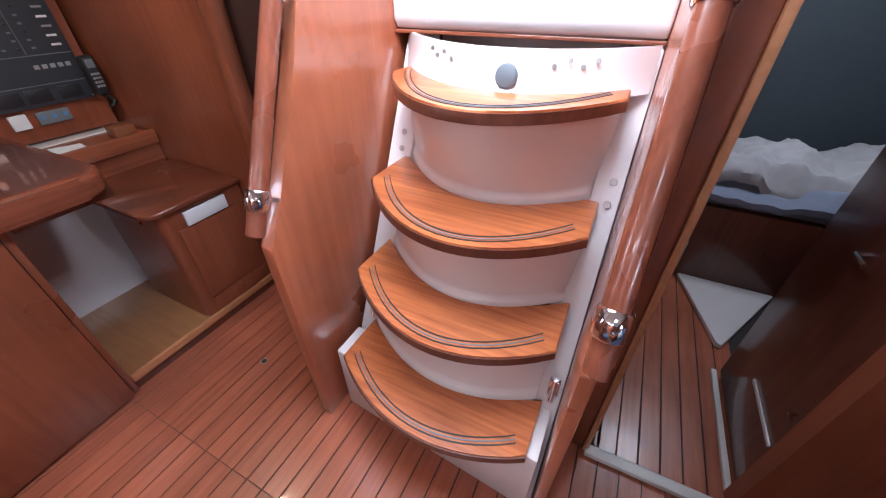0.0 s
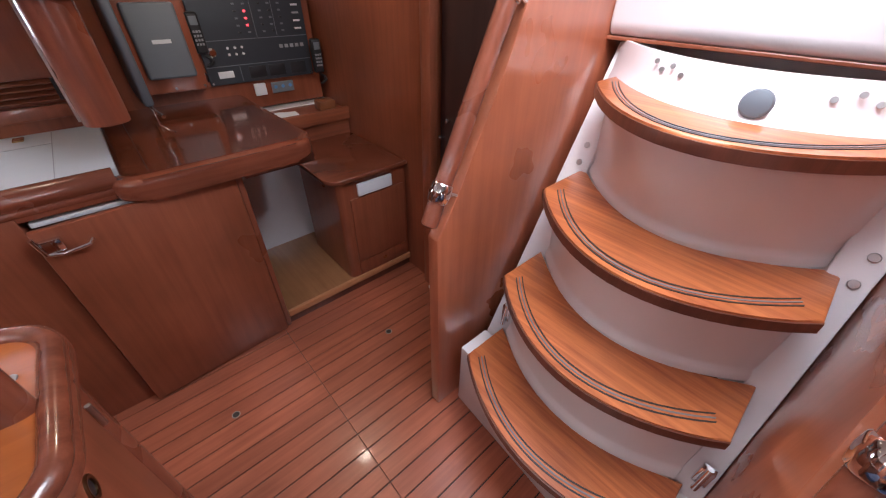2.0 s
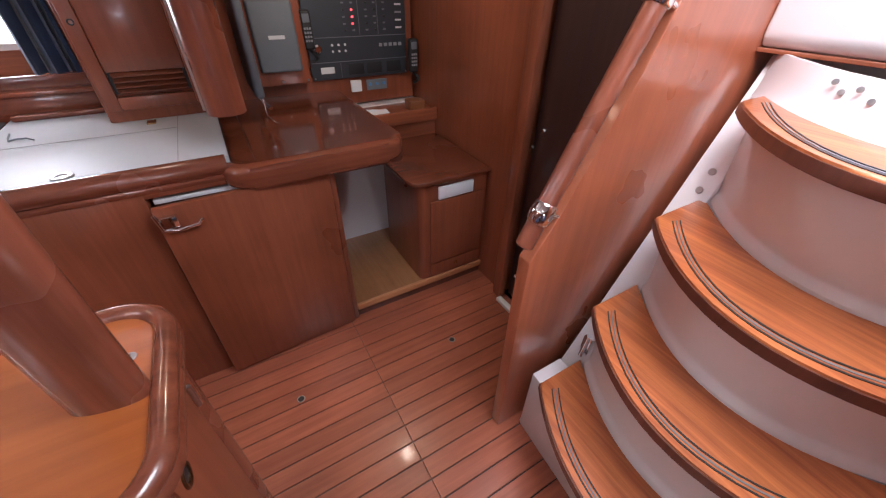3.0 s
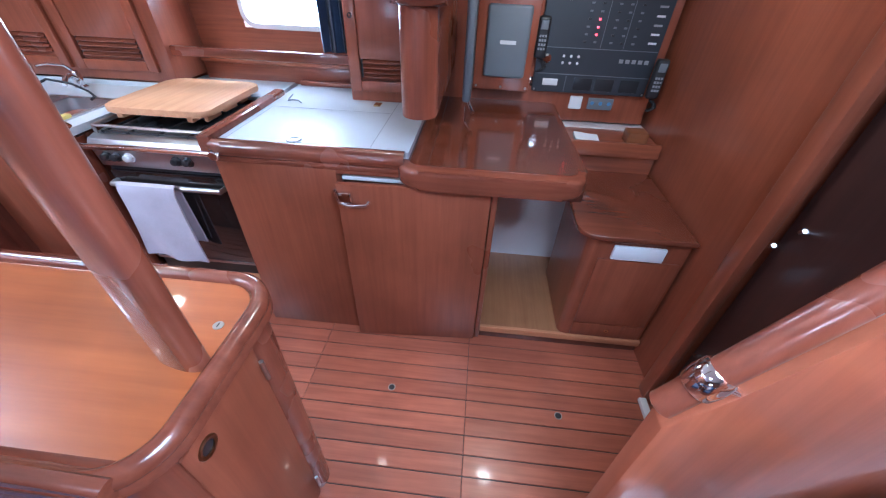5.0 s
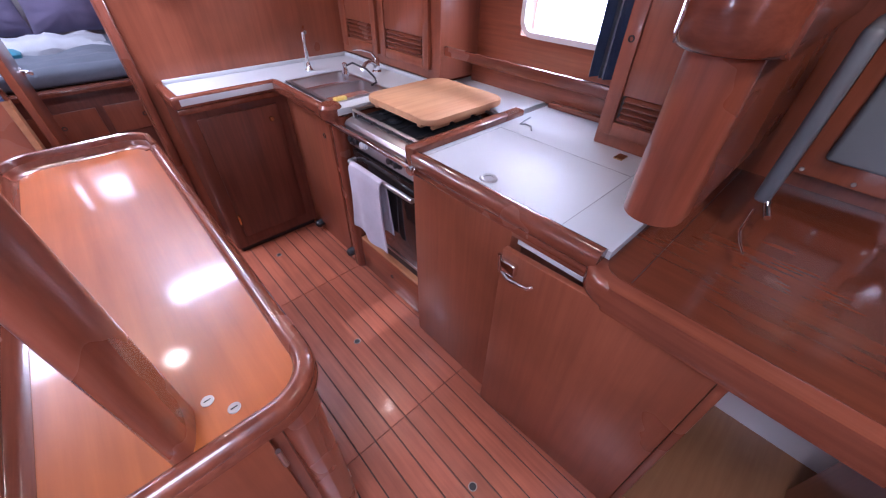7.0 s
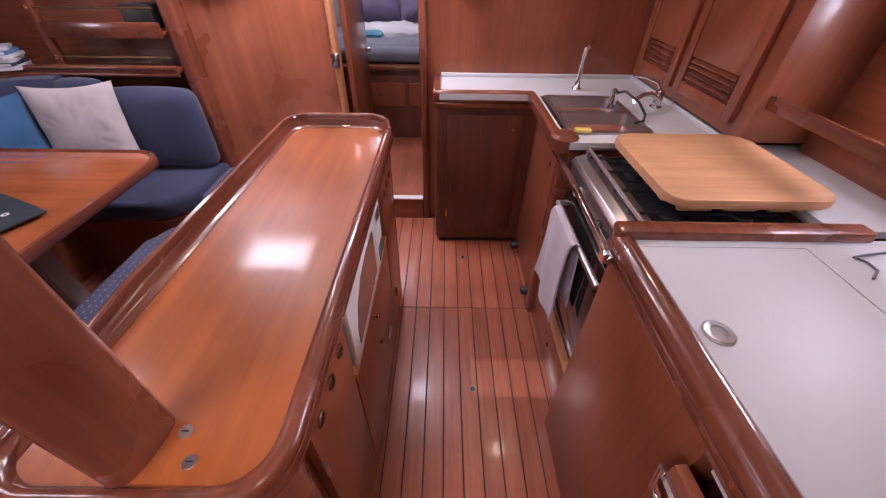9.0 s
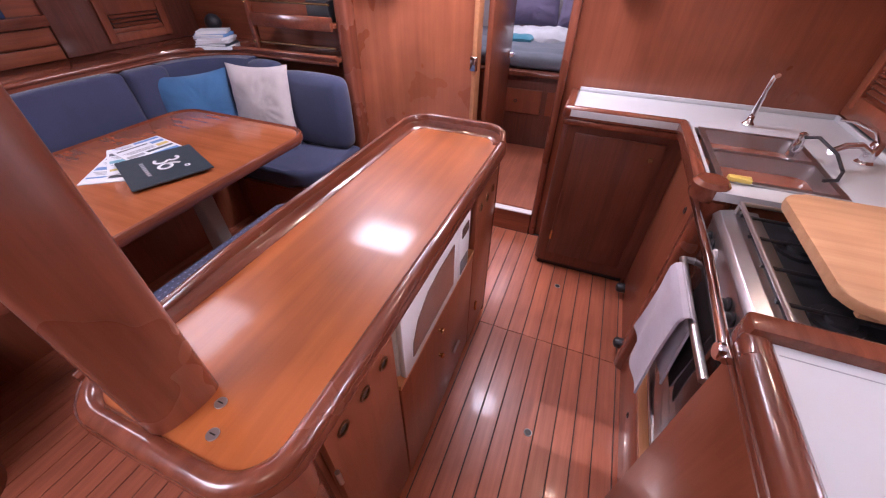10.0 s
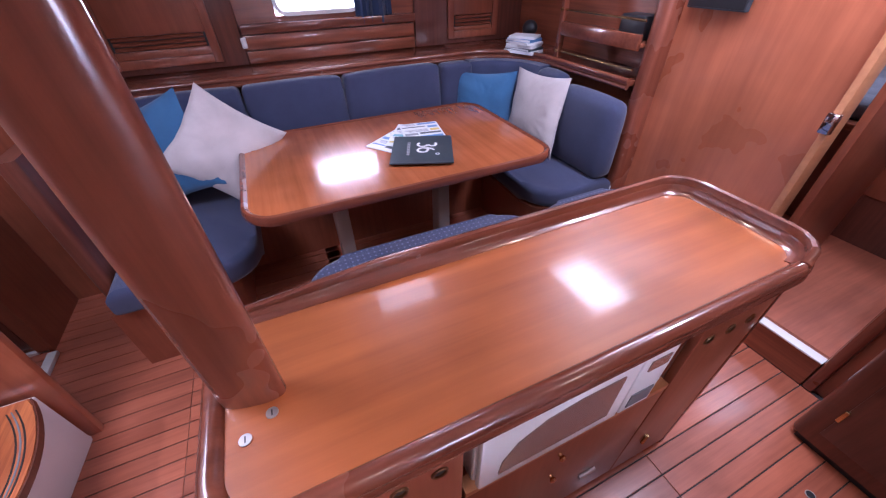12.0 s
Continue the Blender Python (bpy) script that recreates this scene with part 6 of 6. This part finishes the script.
zb = 0.9505
for k, (w, d, h, a, mat, lab) in enumerate(((0.21, 0.15, 0.018, 6, PAPER, "white"), (0.20, 0.14, 0.014, -4, INK, "dark blue"), (0.19, 0.14, 0.018, 9, PAPER, "grey-white"), (0.20, 0.14, 0.014, -12, PAPER, "white"), (0.18, 0.13, 0.016, 1, PRINT_B, "blue"), (0.17, 0.13, 0.014, 16, PAPER, "off-white"))):
    bk = thing("book", (1.88, -1.17, zb), lab + " paperback in a stack on the ledge", "book", "books stacked on the ledge")
    m = Matrix.Translation((1.90, -1.16, zb)) @ Matrix.Rotation(radians(a + 20), 4, "Z")
    for nm, x0, x1, z0, z1, mm in (("page_block", -w / 2 + 0.004, w / 2 - 0.003, 0.002, h - 0.002, PAPER), ("cover", -w / 2, w / 2, 0, 0.002, mat), ("cover", -w / 2, w / 2, h - 0.002, h, mat), ("spine", -w / 2, -w / 2 + 0.004, 0.002, h - 0.002, mat)):
        bm = cube(x0, x1, -d / 2, d / 2, z0, z1)
        bmesh.ops.transform(bm, matrix=m, verts=bm.verts)
        part(nm, bm, mm, bk, "", False)
    zb += h + 0.0005
orb = thing("ball_lamp", (2.02, -1.28, 0.951), "small black ball-shaped lamp behind the stack of books", "lamp")
part("ball", lathe(B(), [(0.018, 0)] + [(0.050 * math.sin(radians(a)), 0.052 - 0.050 * math.cos(radians(a))) for a in range(25, 180, 15)] + [(0.003, 0.102)], (2.02, -1.28, 1.010), (0, 0, 1), 20), BLACK, orb, "black ball")
part("stand", lathe(B(), [(0.040, 0), (0.040, 0.006), (0.010, 0.014), (0.009, 0.064)], (2.02, -1.28, 0.951), (0, 0, 1), 16), BLACK, orb, "black stand")

pillow("pillow", 0.40, 0.12, pose(1.815, -0.835, 0.685, 101, 0, 58), BLUE, "teal blue scatter cushion in the settee corner")
pillow("pillow", 0.45, 0.13, pose(1.51, -1.015, 0.695, 100, 3, 4), CREAM, "cream scatter cushion leaning on the settee back")
pillow("pillow", 0.43, 0.14, pose(1.66, 0.700, 0.735) @ pose(0, 0, 0, 0, -70, 10) @ pose(0, 0, 0, 0, 0, 47), CREAM, "cream scatter cushion tipped on its corner")
pillow("pillow", 0.46, 0.13, pose(1.72, 0.98, 0.735) @ pose(0, 0, 0, 0, -70, -25) @ pose(0, 0, 0, 0, 0, 20), BLUE, "teal blue scatter cushion behind the cream one")

# ceiling lights
for dx, dy, watts in DOWNLIGHTS:
    dlight = thing("ceiling_light", (dx, dy, CEIL - 0.012), "small round recessed downlight with a brass ring", "lamp", "ceiling downlights")
    part("ring", ring((dx, dy, CEIL), (0, 0, -1), 0.046, 0.034, 0.010, 20), BRASS, dlight, "brass ring")

for dx, dy in ((-0.364, 1.455), (-0.408, 0.763), (-0.437, -0.025), (-0.425, -0.875)):
    plug = thing("floor_plug", (dx, dy, 0.0), "small metal-ringed lifting hole in the floorboards", "fitting", "lifting holes in the floor")
    part("ring", ring((dx, dy, 0.0), (0, 0, 1), 0.0155, 0.0125, 0.002, 16), GREY_LEG, plug, "dull metal ring")
    part("hole", disc((dx, dy, 0.0), (0, 0, 1), 0.0127, 0.0012, 14), BLACK, plug, "dark hole")

# ---- floorboards ----
PITCH, GAP = 0.0715, 0.0042
SEAMS = [-1.29, -0.475, 0.41, 1.08, 1.875]
plank_mesh = {}


def plank(x, y0, y1, w):
    key = (round(y1 - y0, 4), round(w, 4))
    if key not in plank_mesh:
        bm = cube(0, w, 0, y1 - y0, -0.012, 0.0, 0.0012, 1)
        me = bpy.data.meshes.new("plank")
        bmesh.ops.recalc_face_normals(bm, faces=bm.faces)
        bm.to_mesh(me)
        bm.free()
        me.materials.append(PLANK)
        plank_mesh[key] = me
    ob = new("plank", plank_mesh[key])
    ob.location = (x, y0, 0.0)
    ob.parent = floor
    return ob


x = -0.8155
while x < 1.00:
    for y0, y1 in zip(SEAMS, SEAMS[1:]):
        if x > 0.30 and y1 < 0.5:
            continue
        plank(x + GAP / 2, y0 + 0.001, y1 - 0.001, PITCH - GAP)
    x += PITCH
rest = B()
while x < 1.95:
    box(rest, x + GAP / 2, x + PITCH - GAP / 2, 0.3, 1.70, -0.012, 0.0)
    x += PITCH
x = 0.33
while x < 1.95:
    box(rest, x + GAP / 2, x + PITCH - GAP / 2, -0.9, 0.38, -0.012, 0.0)
    x += PITCH
stuff = solo("plank_field", rest, PLANK, "mahogany floorboards under the table and by the settee", "floorboard", "stuff", smooth=False)
